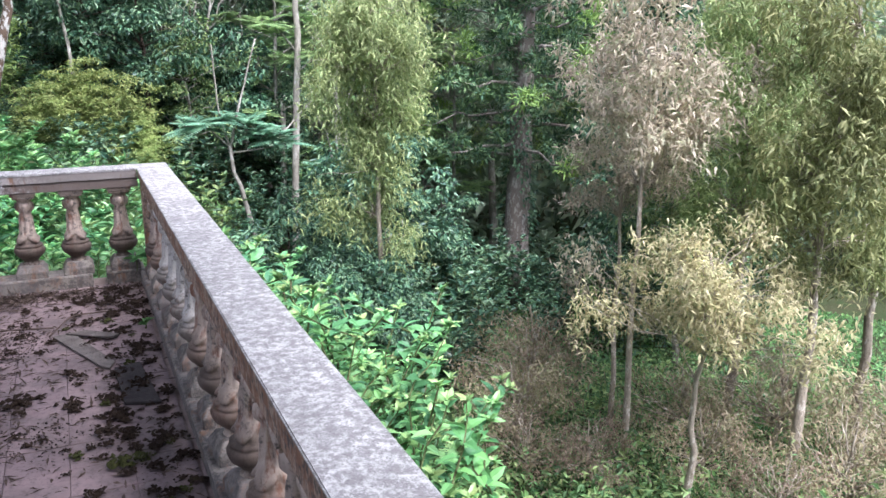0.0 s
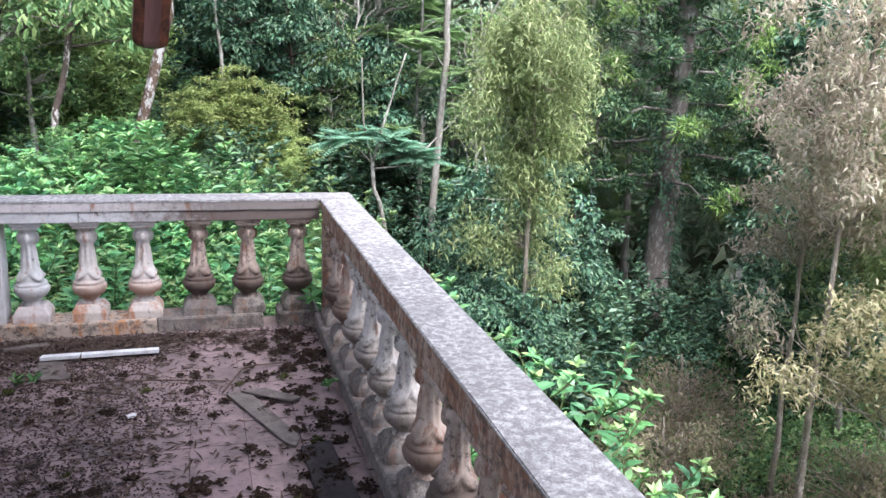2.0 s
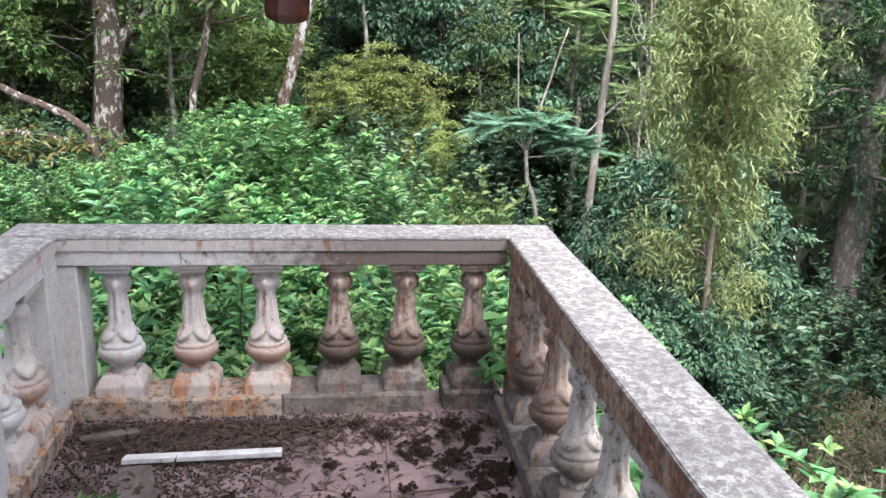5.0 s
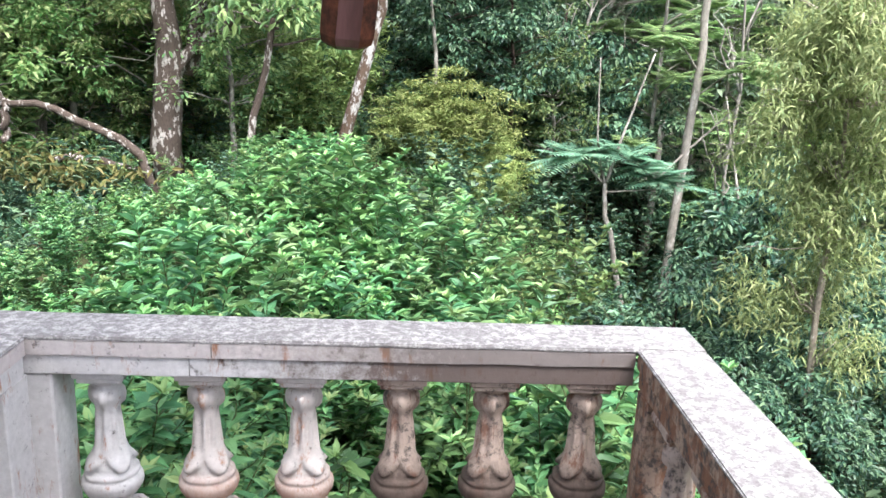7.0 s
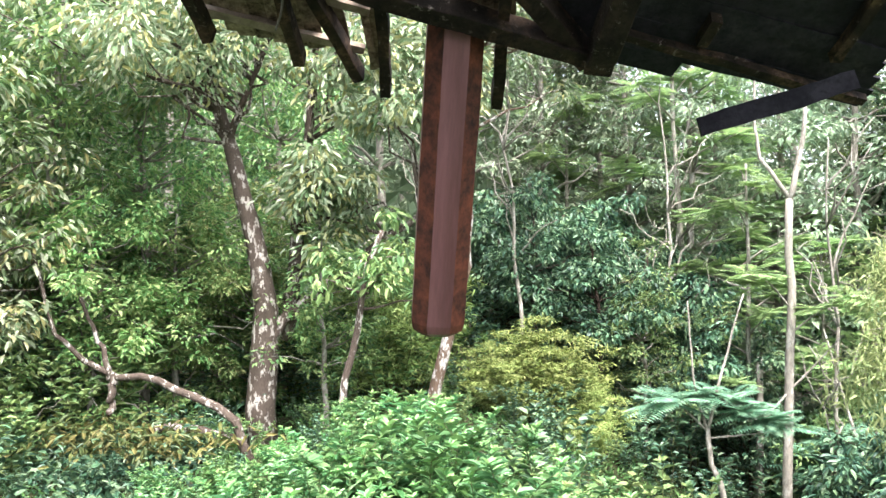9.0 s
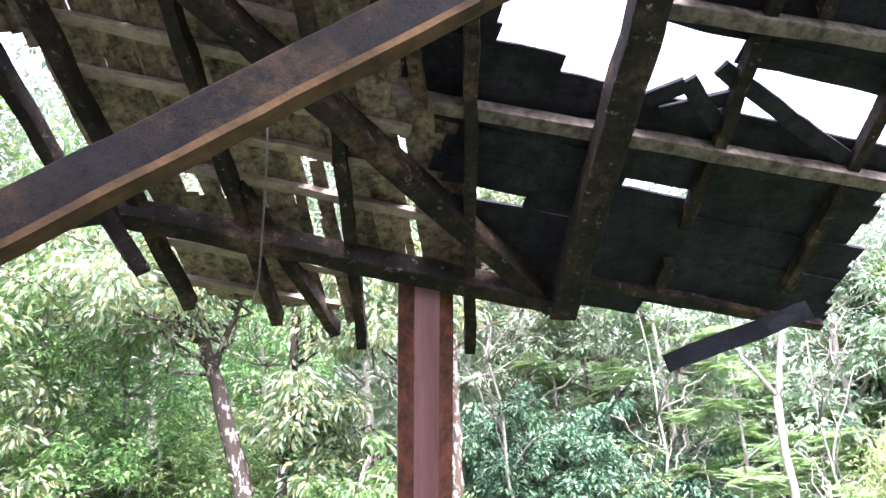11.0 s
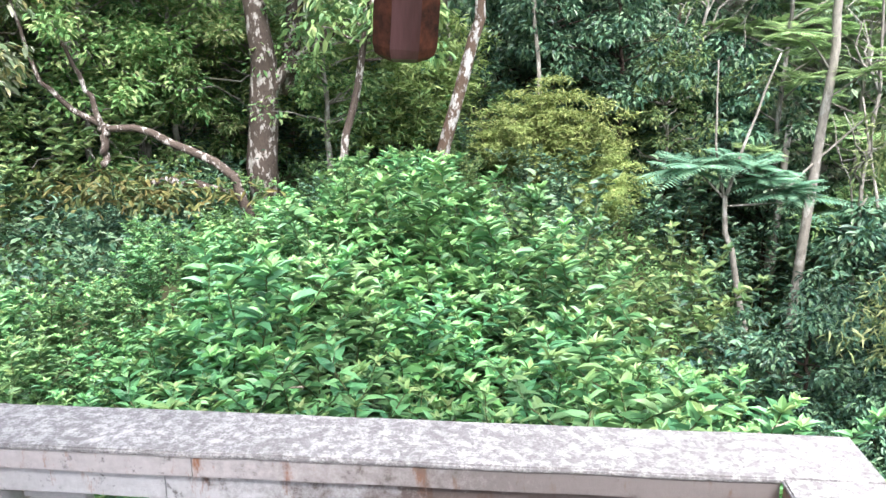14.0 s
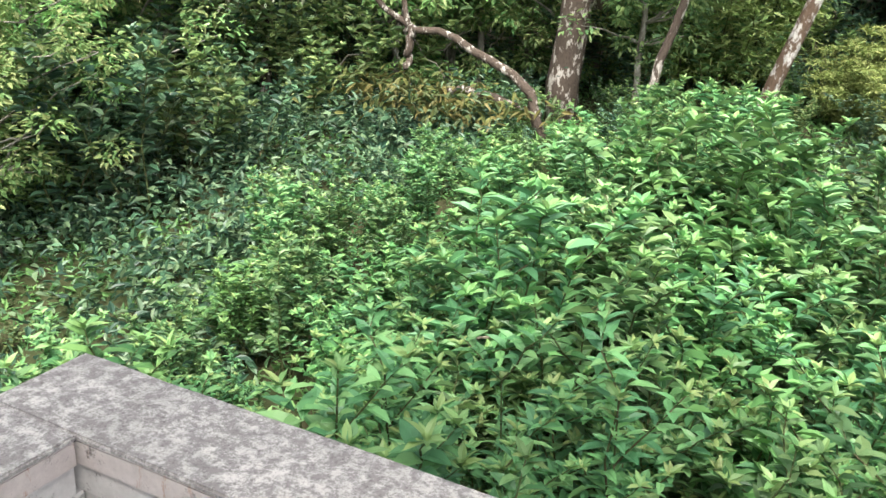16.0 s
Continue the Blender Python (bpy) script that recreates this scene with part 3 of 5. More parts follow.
# ---- plants ----
def shrub_meshes(seed, stems, height, spread, leaf_len, mat, flat=False, bare=0.3, step=0.062, fine=False, ratio=0.36, tip=None):
    rng = np.random.default_rng(seed)
    wood, pos, way, ln, young = Pile(), [], [], [], []
    for s in range(stems):
        a, r = rng.uniform(0, 6.28), spread * math.sqrt(rng.uniform(0, 1))
        h = height * rng.uniform(0.55, 1.05) * (1 - 0.25 * r / spread)
        top = np.array([r * math.cos(a), r * math.sin(a), h])
        base = top * [0.25, 0.25, 0]
        p = wobble(rng, base, top, 7, 0.03)
        p[:, :2] += (top[:2] - base[:2]) * (np.linspace(0, 1, 7)[:, None] ** 2 - np.linspace(0, 1, 7)[:, None]) * 0.5
        wood.add(*tube(p, np.linspace(0.011, 0.004, 7), 5))
        shoots = [(p, bare)]
        for k in range(4):
            j = int(rng.integers(3, 7))
            out = unit(rng.normal(0, 1, 3) * [1, 1, 0.25]) * rng.uniform(0.18, 0.4) + [0, 0, 0.24]
            q = wobble(rng, p[j], p[j] + out, 5, 0.012)
            wood.add(*tube(q, np.linspace(0.006, 0.003, 5), 4))
            shoots.append((q, 0.15))
        for q, start in shoots:
            seg = np.linalg.norm(np.diff(q, axis=0), axis=1)
            total = seg.sum()
            cum = np.concatenate([[0], np.cumsum(seg)])
            turn = rng.uniform(0, 6.28)
            for d in np.arange(total * start, total, step):
                c = np.array([np.interp(d, cum, q[:, i]) for i in range(3)])
                u = d / total
                turn += 1.57 + rng.normal(0, 0.25)
                for w in (0, math.pi):
                    lift = (0.38 if fine or not flat else 0.0) + 0.75 * u ** 2 + rng.normal(0, 0.2)
                    pos.append(c)
                    way.append((math.cos(turn + w), math.sin(turn + w), lift))
                    ln.append(leaf_len * (0.75 + 0.5 * rng.random()) * (1.1 - 0.45 * u ** 4))
            for k in range(7):
                w = turn + k * 0.9
                young.append((q[-1], (math.cos(w), math.sin(w), 0.45 + 0.2 * k + rng.normal(0, 0.25)), leaf_len * rng.uniform(0.42, 0.78)))
    ln = np.array(ln)
    if tip is None:
        pos, way, ln = pos + [a for a, b, c in young], way + [b for a, b, c in young], np.concatenate([ln, [c for a, b, c in young]])
    v, f = blades(pos, way, ln, ln * ratio, rng, 0.16, 0.30, flat, fine=fine, roll=0.25)
    out = [wood.mesh("shrub_stems", STEM), mesh("shrub_leaves", v, f, mat)]
    if tip is not None:
        yl = np.array([c for a, b, c in young])
        v, f = blades([a for a, b, c in young], [b for a, b, c in young], yl, yl * ratio, rng, 0.16, 0.3, flat, fine=fine, roll=0.25)
        out.append(mesh("young_leaves", v, f, tip))
    return tuple(out)


def plant(name, at, meshes, label, category, names=("stem", "foliage", "young_leaves"), turn=0, scale=1.0, group=""):
    t = thing(name, at, label, category, group, "", turn)
    t.scale = (scale, scale, scale)
    for nm, me in zip(names, meshes):
        part(nm, me, t)
    return t


def clump_points(rng, centres, radii, count, shell=0.5):
    """Random points in flattened clumps, denser towards the skin, and the way out of each clump."""
    pos, way = [], []
    for c, r in zip(centres, radii):
        d = unit(rng.normal(0, 1, (count, 3)))
        q = rng.uniform(shell, 1, (count, 1)) ** 0.7
        pos.append(c + d * q * r)
        way.append(d)
    return np.concatenate(pos), np.concatenate(way)


def crown_centres(rng, n, centre, size, hollow=0.45):
    d = unit(rng.normal(0, 1, (n, 3)))
    return np.array(centre) + d * rng.uniform(hollow, 1.0, (n, 1)) * np.array(size) * (1 + 0.25 * rng.normal(0, 1, (n, 1)))


def tree_meshes(seed, trunk, r0, r1, centre, size, clumps, per, clump_r, leaf_len, leaf_w, mat, bark_mat, droop=0.2, flatness=0.6, limbs=0.7, flat=False, sides=9):
    """Trunk with limbs, and a crown of leaf clumps at the limbs' ends."""
    rng = np.random.default_rng(seed)
    wood = Pile()
    trunk = np.array(trunk, float)
    s = np.linspace(0, 1, 14)
    t0 = np.linspace(0, 1, len(trunk))
    line = np.stack([np.interp(s, t0, trunk[:, i]) for i in range(3)], 1)
    line[1:-1] += rng.normal(0, r0 * 0.25, (12, 3)) * [1, 1, 0]
    rad = r0 + (r1 - r0) * s
    rad[0] *= 1.35
    wood.add(*tube(line, rad, sides))
    cs = crown_centres(rng, clumps, centre, size)
    for c in cs:
        if rng.random() < limbs:
            j = int(np.argmin(np.abs(line[:, 2] - (c[2] - 0.35 * np.linalg.norm(c[:2] - trunk[-1][:2])))))
            j = max(j, 4)
            q = wobble(rng, line[j], c, 6, 0.06 * np.linalg.norm(c - line[j]) * 0.5)
            wood.add(*tube(q, np.linspace(min(rad[j] * 0.5, 0.05 + r0 * 0.1), 0.006, 6), 5))
    rr = clump_r * rng.uniform(0.6, 1.3, (len(cs), 1)) * np.array([[1, 1, flatness]])
    pos, way = clump_points(rng, cs, rr, per, 0.25)
    way = (way * 0.8 + rng.normal(0, 0.5, way.shape)) * [1, 1, 0.45] + [0, 0, -droop]
    ln = leaf_len * rng.uniform(0.6, 1.3, len(pos))
    v, f = blades(pos, way, ln, ln * leaf_w, rng, 0.15, 0.2, flat, roll=0.3)
    return wood.mesh("trunk", bark_mat, True), mesh("crown", v, f, mat)


def on_ground(x, y):
    return (x, y, ground_z(x, y) - 0.05)


# broad-leaved shrubs on the shoulder ahead of the terrace
SHRUB_LEAVES = (LEAF_SHRUB, LEAF_BRIGHT, LEAF_SHRUB, LEAF_SHRUB)
SHRUBS = [shrub_meshes(10 + i, 11, 2.15, 0.58, 0.125 + 0.012 * (i % 3), SHRUB_LEAVES[i], bare=0.42, step=0.052, ratio=0.40, tip=LEAF_TIP) for i in range(4)]
NEAR_SHRUBS = [shrub_meshes(20 + i, 11, 2.15, 0.55, 0.125 + 0.012 * (i % 3), SHRUB_LEAVES[i], bare=0.42, step=0.050, fine=True, ratio=0.40, tip=LEAF_TIP) for i in range(4)]
rng = np.random.default_rng(5)
spots = []


def canopy(x, y):
    """Height of the shrubs' tops: a mound that falls away on both sides, with knolls."""
    base = float(np.interp(y, [0.8, 1.6, 5.5, 9.0], [-0.22, -0.12, 0.72, 0.5]))
    side = 0.45 * (x + 2.0) if x > -2.0 else 0.38 * (-2.0 - x)
    return base + 0.15 - side + 0.78 * noise.noise(Vector((x * 0.95, y * 0.95, 2.7)))


for k in range(5000):
    x, y = rng.uniform(-5.2, 2.4), rng.uniform(0.85, 9.0)
    if y > (8.6 - 0.55 * abs(x + 2.6) if x < 0 else 5.6 - 1.2 * x) or any((x - a) ** 2 + (y - b) ** 2 < 0.55 ** 2 for a, b in spots):
        continue
    spots.append((x, y))
for i, (x, y) in enumerate(spots[:200]):
    x0, y0, z0 = on_ground(x, y)
    k = (canopy(x, y) + rng.uniform(-0.28, 0.22) - z0) / 2.2
    plant("shrub", (x0, y0, z0), (NEAR_SHRUBS if y < 2.9 else SHRUBS)[i % 4], "leafy green shrub with long pointed leaves", "shrub", turn=rng.uniform(0, 360), scale=min(1.35, max(0.4, k)), group="shrubs below the terrace")

# shrubs where the mound falls to the valley
for i, (x, y, top) in enumerate(((0.35, 2.1, -0.2), (0.6, 3.1, -0.45), (0.2, 2.9, -0.3), (1.1, 3.7, -0.75), (0.75, 4.2, -0.7), (1.2, 2.7, -0.6), (1.5, 4.8, -1.0), (1.0, 5.2, -0.95))):
    x0, y0, z0 = on_ground(x, y)
    plant("shrub", (x0, y0, z0), SHRUBS[i % 4], "leafy green shrub with long pointed leaves", "shrub", turn=i * 83, scale=min(1.3, (top - z0) / 2.2), group="shrubs below the terrace")

# tall shrubs beside the long rail
TALL = [shrub_meshes(30 + i, 13, 2.0, 0.60, 0.085, (LEAF_SHRUB, LEAF_BRIGHT)[i], bare=0.5, fine=True, step=0.055, ratio=0.48, tip=LEAF_TIP) for i in range(2)]
for i, (x, y, top) in enumerate(((0.85, 1.2, 0.55), (0.75, 0.2, 0.35), (1.05, -0.6, 0.25), (0.9, -1.4, 0.12), (1.15, -2.2, -0.12), (1.6, -0.9, -0.1), (1.5, 0.3, 0.0), (1.6, -1.9, -0.45), (2.0, 0.6, -0.7),
                                 (1.1, -3.0, -0.4), (1.7, -3.1, -0.9), (1.4, 1.5, -0.1), (0.8, -3.9, -0.2), (1.2, -4.6, -0.4))):
    z = ground_z(x, y) - 0.05
    plant("shrub", (x, y, z), TALL[i % 2], "bright green broad-leaved shrub beside the rail", "shrub", turn=i * 77, scale=(top - z) / 2.05, group="shrubs beside the long rail")

# undergrowth with small dark leaves
UNDER = [shrub_meshes(40 + i, 6, 1.7, 0.95, 0.13, (LEAF_DARK, LEAF_MID, LEAF_DARK)[i], flat=False, bare=0.12, step=0.098, ratio=0.48) for i in range(3)]
spots2 = []
for k in range(6000):
    a, d = rng.uniform(-60, 58), rng.uniform(7.5, 20)
    x, y = -0.7 + d * math.sin(radians(a)), -2 + d * math.cos(radians(a))
    if (y < (8.4 - 0.55 * abs(x + 2.6) if x < 0 else 5.4 - 1.2 * x)) or (a > 38 and d < 14) or (a < -40 and d < 10) or (a > 14 and d < 9) or any((x - p) ** 2 + (y - q) ** 2 < 0.85 for p, q in spots2):
        continue
    spots2.append((x, y))
# right of x 1.5 dark leaves only: deep shade put into leaf colour
for i, (x, y) in enumerate(spots2[:240]):
    plant("bush", on_ground(x, y), UNDER[i % 3 if x < 1.5 else 0], "dense undergrowth bush, dark green by leaf and shade", "bush", turn=rng.uniform(0, 360), scale=rng.uniform(0.32, 0.5) if (-7.2 < x < -1.2 and y < 11.2) or (2.9 < x < 5.4 and 4 < y < 12.5) else rng.uniform(0.5, 0.66) if (-2.2 < x < 2.4 and 8.5 < y < 13.5) else rng.uniform(0.8, 1.05) if (1.0 < x < 3.0 and 4 < y < 9.5) else rng.uniform(0.8, 1.5), group="undergrowth")
for x, y, sc in ((-8.0, 7.0, 1.2), (-9.5, 8.2, 1.3), (-7.6, 8.9, 1.2), (-11.0, 7.6, 1.3), (-10.2, 10.2, 1.5), (-8.8, 5.6, 0.7), (-12.0, 9.4, 1.5), (-7.6, 10.4, 1.5), (-12.6, 6.4, 1.2), (-6.4, 6.3, 0.45), (-9.0, 4.2, 0.35), (-7.3, 3.4, 0.3)):
    plant("bush", on_ground(x, y), UNDER[1], "green leafy bush at the edge of the wood", "bush", turn=x * 91, scale=sc, group="undergrowth")


def weeds(name, x0, x1, y0, y1, clumps, seed, mat, label):
    """Low leafy weeds in clumps on the slope."""
    r = np.random.default_rng(seed)
    pos, way, ln = [], [], []
    for k in range(clumps):
        cx, cy, size = r.uniform(x0, x1), r.uniform(y0, y1), r.uniform(0.22, 0.55)
        m = int(60 + 120 * size)
        p = r.normal(0, 0.5, (m, 3)) * size
        p[:, 2] = np.abs(p[:, 2]) * 1.1
        pos.append(p + [cx, cy, ground_z(cx, cy)])
        way.append(unit(r.normal(0, 1, (m, 3)) * [1, 1, 0.5] + [0, 0, 0.35]))
        ln.append(r.uniform(0.06, 0.15, m))
    ln = np.concatenate(ln)
    v, f = blades(np.concatenate(pos), np.concatenate(way), ln, ln * 0.4, r, 0.15, 0.3, False)
    tagged(new(name, mesh(name, v, f, mat)), label, "weeds", kind="stuff")


weeds("valley_weeds", 2.4, 12.0, -3.5, 6.5, 330, 51, LEAF_MID, "low green weeds on the valley slope")
weeds("wood_edge_weeds", -14.0, -4.8, 1.2, 10.5, 420, 52, LEAF_DARK, "low green weeds at the edge of the wood")


def tree(name, at, meshes, label, group="", turn=0, scale=1.0):
    return plant(name, at, meshes, label, "tree", ("trunk", "crown"), turn, scale, group)


# forest trees behind
FOREST = [tree_meshes(60, [(0, 0, 0), (0.1, 0, 4), (-0.1, 0.2, 9)], 0.16, 0.05, (0, 0, 7.0), (2.6, 2.6, 3.6), 90, 64, 0.58, 0.20, 0.46, LEAF_DARK, BARK_DARK, flat=True),
          tree_meshes(61, [(0, 0, 0), (-0.2, 0.1, 4), (0.2, 0, 9)], 0.14, 0.05, (0, 0, 6.5), (2.4, 2.4, 4.0), 90, 62, 0.55, 0.18, 0.46, LEAF_MID, BARK_PALE, flat=True),
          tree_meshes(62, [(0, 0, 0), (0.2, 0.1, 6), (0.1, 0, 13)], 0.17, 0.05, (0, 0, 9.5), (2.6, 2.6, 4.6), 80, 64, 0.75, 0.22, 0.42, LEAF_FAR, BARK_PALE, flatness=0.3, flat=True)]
MIDTREE = [tree_meshes(65, [(0, 0, 0), (0.1, 0, 2), (0, 0.1, 3.6)], 0.07, 0.02, (0, 0, 2.9), (1.3, 1.3, 1.7), 60, 80, 0.34, 0.12, 0.44, LEAF_DARK, BARK_DARK, droop=0.35),
           tree_meshes(66, [(0, 0, 0), (-0.1, 0, 2), (0.1, 0.1, 3.8)], 0.06, 0.02, (0, 0, 2.8), (1.2, 1.2, 1.9), 60, 80, 0.34, 0.10, 0.46, LEAF_MID, BARK_PALE, droop=0.2),
           tree_meshes(67, [(0, 0, 0), (-0.1, 0, 2), (0.1, 0.1, 3.6)], 0.06, 0.02, (0, 0, 2.5), (1.6, 1.6, 2.0), 80, 100, 0.36, 0.10, 0.44, LEAF_SPRING, BARK_PALE, droop=0.15),
           tree_meshes(68, [(0, 0, 0), (0.1, 0, 2), (-0.1, 0.1, 3.8)], 0.07, 0.025, (0, 0, 2.6), (1.5, 1.5, 2.0), 56, 70, 0.42, 0.13, 0.38, LEAF_PALE, BARK_MOSS, droop=0.5)]
for a, d, kind, s in ((-54, 13, 1, 1.2), (-47, 18, 1, 1.2), (-41, 14, 1, 1.1), (-34, 19, 2, 0.9), (-29, 15, 1, 0.9), (-22, 20, 2, 0.9), (-15, 17, 1, 0.8), (-8, 21, 2, 0.95), (-2, 20.5, 2, 0.9), (4, 21, 2, 0.8), (9, 22, 2, 0.9),
                      (14, 20, 2, 0.85), (19, 22, 2, 0.95), (24, 22, 2, 1.05), (29, 23, 2, 1.0), (33, 25, 2, 0.9), (44, 25, 2, 0.8), (48, 20, 0, 1.0), (55, 18, 1, 1.0),
                      (-60, 16, 1, 0.9), (-57, 20, 1, 1.0), (-44, 22, 2, 1.0), (-31, 22, 1, 1.2), (-18, 23, 1, 1.1), (-36, 21, 1, 1.1), (-52, 19, 2, 0.9), (-24, 15.5, 1, 0.7), (-60, 26, 2, 1.2), (-44, 32, 2, 1.4), (-31, 33, 2, 1.4), (-20, 34, 2, 1.4), (-6, 35, 2, 1.4), (-50, 25, 2, 1.1), (-38, 27, 2, 1.2), (-26, 26, 2, 1.1), (-12, 29, 2, 1.2), (0, 28, 2, 1.05), (6, 31, 1, 1.5), (13, 27, 2, 1.1), (20, 30, 2, 1.4), (27, 33, 2, 1.3), (34, 30, 2, 1.2), (44, 30, 2, 1.2), (52, 28, 2, 1.1)):
    x, y = -0.7 + d * math.sin(radians(a)), -2.2 + d * math.cos(radians(a))
    tree("forest_tree", on_ground(x, y), FOREST[kind], ("dark leafy forest tree", "green leafy forest tree", "tall pale-trunked forest tree with layered crown")[kind], "forest behind", turn=a * 37, scale=s)
for a, d, kind, s in ((-22, 15, 2, 1.05), (-27, 14.5, 2, 1.1), (-31, 15, 2, 1.1), (-35, 13.5, 3, 1.2), (-39, 14.5, 2, 0.9), (-44, 14, 2, 1.1), (-48, 12.5, 2, 1.0), (-53, 12, 2, 0.9), (-17, 15, 2, 1.0), (-57, 12.5, 2, 1.1), (-50, 10.5, 2, 0.8), (-43, 15.5, 2, 1.0), (-36, 15.5, 2, 1.1), (-56, 12.5, 2, 1.0), (-20, 16, 2, 1.0), (-12, 13.5, 1, 0.9), (3, 16.5, 0, 1.0), (7, 16, 0, 1.0), (10, 16.5, 1, 0.9), (13, 18, 0, 1.1), (17, 18, 0, 1.0), (22, 18.5, 1, 1.1),
                      (25, 14, 0, 1.1), (27, 13.5, 0, 1.2), (31, 15, 0, 0.85), (48, 15.5, 0, 1.2), (53, 14, 1, 1.2)):
    x, y = -0.7 + d * math.sin(radians(a)), -2.2 + d * math.cos(radians(a))
    tree("young_tree", on_ground(x, y), MIDTREE[kind], "young tree in the undergrowth, dark by leaf and shade", "young trees", turn=a * 53, scale=s)


for x, y, sc in ((-6.9, 11.8, 0.8), (-5.9, 12.9, 0.85), (-8.3, 11.4, 0.75), (-3.4, 13.2, 0.8), (-9.9, 12.4, 0.9)):
    tree("young_tree", on_ground(x, y), MIDTREE[2], "young tree with bright yellow-green leaves", "young trees", x * 47, sc)
DARK_TREE = tree_meshes(69, [(0, 0, 0), (0.1, 0, 2.4), (-0.1, 0.1, 4.8)], 0.11, 0.03, (0, 0, 3.2), (1.8, 1.6, 2.1), 110, 70, 0.40, 0.17, 0.40, LEAF_DARK, BARK_DARK, droop=0.6)
for x, y, sc, tn in ((0.9, 15.4, 0.82, 0), (2.6, 15.6, 0.86, 140), (-0.6, 16.6, 0.85, 250), (1.8, 17.2, 0.95, 60)):
    tree("broad_leaved_tree", on_ground(x, y), DARK_TREE, "dense tree with glossy drooping dark leaves", "dark trees", tn, sc)

# woods on the far hills
def far_woods():
    r = np.random.default_rng(8)
    cs = []
    for k in range(1500):
        a, d = r.uniform(-70, 70), 24 + 60 * r.random() ** 1.5
        x, y = d * math.sin(radians(a)), d * math.cos(radians(a))
        cs.append((x, y, ground_z(x, y) + r.uniform(0.3, 9)))
    pos, way = clump_points(r, np.array(cs), np.array([[2.2, 2.2, 2.4]]) * r.uniform(0.6, 1.3, (1500, 1)), 46, 0.4)
    ln = r.uniform(0.45, 0.9, len(pos))
    v, f = blades(pos, way + r.normal(0, 0.4, way.shape), ln, ln * 0.5, r)
    tagged(new("far_woods", mesh("far_woods", v, f, LEAF_FAR)), "green woods on the far hillside, haze mixed into their colour", "woods", kind="stuff")


far_woods()


# feathery yellow-green tree
def willow_meshes(seed, trunk, r0, centre, size, strands, per, mat, bark_mat, leaf_len=0.13, leaf_w=0.15, hang=0.5):
    """A thin trunk and a crown of hanging sprays of narrow leaves."""
    rng = np.random.default_rng(seed)
    wood = Pile()
    trunk = np.array(trunk, float)
    s = np.linspace(0, 1, 12)
    line = np.stack([np.interp(s, np.linspace(0, 1, len(trunk)), trunk[:, i]) for i in range(3)], 1)
    line[1:-1] += rng.normal(0, r0 * 0.35, (10, 3)) * [1, 1, 0]
    rad = np.linspace(r0, r0 * 0.25, 12)
    wood.add(*tube(line, rad, 8))
    lumps = crown_centres(rng, max(12, strands // 11), centre, size, 0.25)
    cs = lumps[rng.integers(0, len(lumps), strands)] + rng.normal(0, 0.16, (strands, 3)) * [1, 1, 0.8]
    pos, way = [], []
    for c in cs:
        j = min(11, max(3, int(np.argmin(np.abs(line[:, 2] - c[2] + 0.4)))))
        if rng.random() < 0.3:
            wood.add(*tube(wobble(rng, line[j], c, 5, 0.05), np.linspace(0.010, 0.003, 5), 4))
        tail = c + np.array([rng.normal(0, 0.18), rng.normal(0, 0.18), -hang * rng.uniform(0.5, 1.3)])
        u = rng.random((per, 1))
        pos.append(c + (tail - c) * u + rng.normal(0, 0.07, (per, 3)))
        way.append(unit(rng.normal(0, 1, (per, 3)) * [1, 1, 0.6] + [0, 0, -0.55]))
    pos, way = np.concatenate(pos), np.concatenate(way)
    ln = leaf_len * rng.uniform(0.6, 1.35, len(pos))
    v, f = blades(pos, way, ln, ln * leaf_w, rng, 0.1, 0.25)
    return wood.mesh("trunk", bark_mat, True), mesh("crown", v, f, mat)


W1 = willow_meshes(71, [(0, 0, 0), (0.0, 0, 3), (-0.15, 0, 7.5)], 0.065, (-0.05, 0, 6.2), (1.05, 0.95, 3.5), 480, 54, LEAF_WILLOW, BARK_TAN, 0.13, 0.16, 0.7)
tree("feathery_tree", on_ground(4.22, 6.6), W1, "slender tree with hanging yellow-green feathery leaves", "feathery trees")
W2 = willow_meshes(72, [(0, 0, 0), (0.05, 0, 3), (0.15, 0, 8)], 0.085, (0.1, 0, 5.4), (1.25, 1.25, 2.8), 380, 46, LEAF_WILLOW, BARK_TAN, 0.14, 0.18)
for x, y, s, tn in ((8.0, 1.05, 1.0, 0), (8.9, 3.2, 1.05, 80), (9.9, 1.6, 1.0, 200), (10.4, 4.6, 1.1, 140)):
    tree("feathery_tree", on_ground(x, y), W2, "pale-trunked feathery tree with green narrow leaves", "feathery trees", tn, s)
D1 = willow_meshes(73, [(0, 0, 0), (0.05, 0.03, 1.5), (0.1, 0, 3.4)], 0.06, (0.05, 0, 3.15), (1.4, 1.4, 0.85), 230, 42, LEAF_OCHRE, BARK_TAN, 0.10, 0.24, 0.3)
tree("golden_tree", on_ground(6.15, 1.0), D1, "small tree with dry ochre-yellow leaves")
D2 = willow_meshes(74, [(0, 0, 0), (0.0, 0.05, 3), (0.1, 0, 7.5)], 0.06, (0.05, 0, 5.6), (1.2, 1.2, 2.9), 270, 36, LEAF_DRY, BARK_TAN, 0.12, 0.24, 0.35)
for x, y, s, tn in ((6.5, 2.7, 1.0, 0), (7.3, 4.1, 0.85, 60)):
    tree("dry_tree", on_ground(x, y), D2, "half-dead tree with dry pinkish-brown leaves", "dry trees", tn, s)
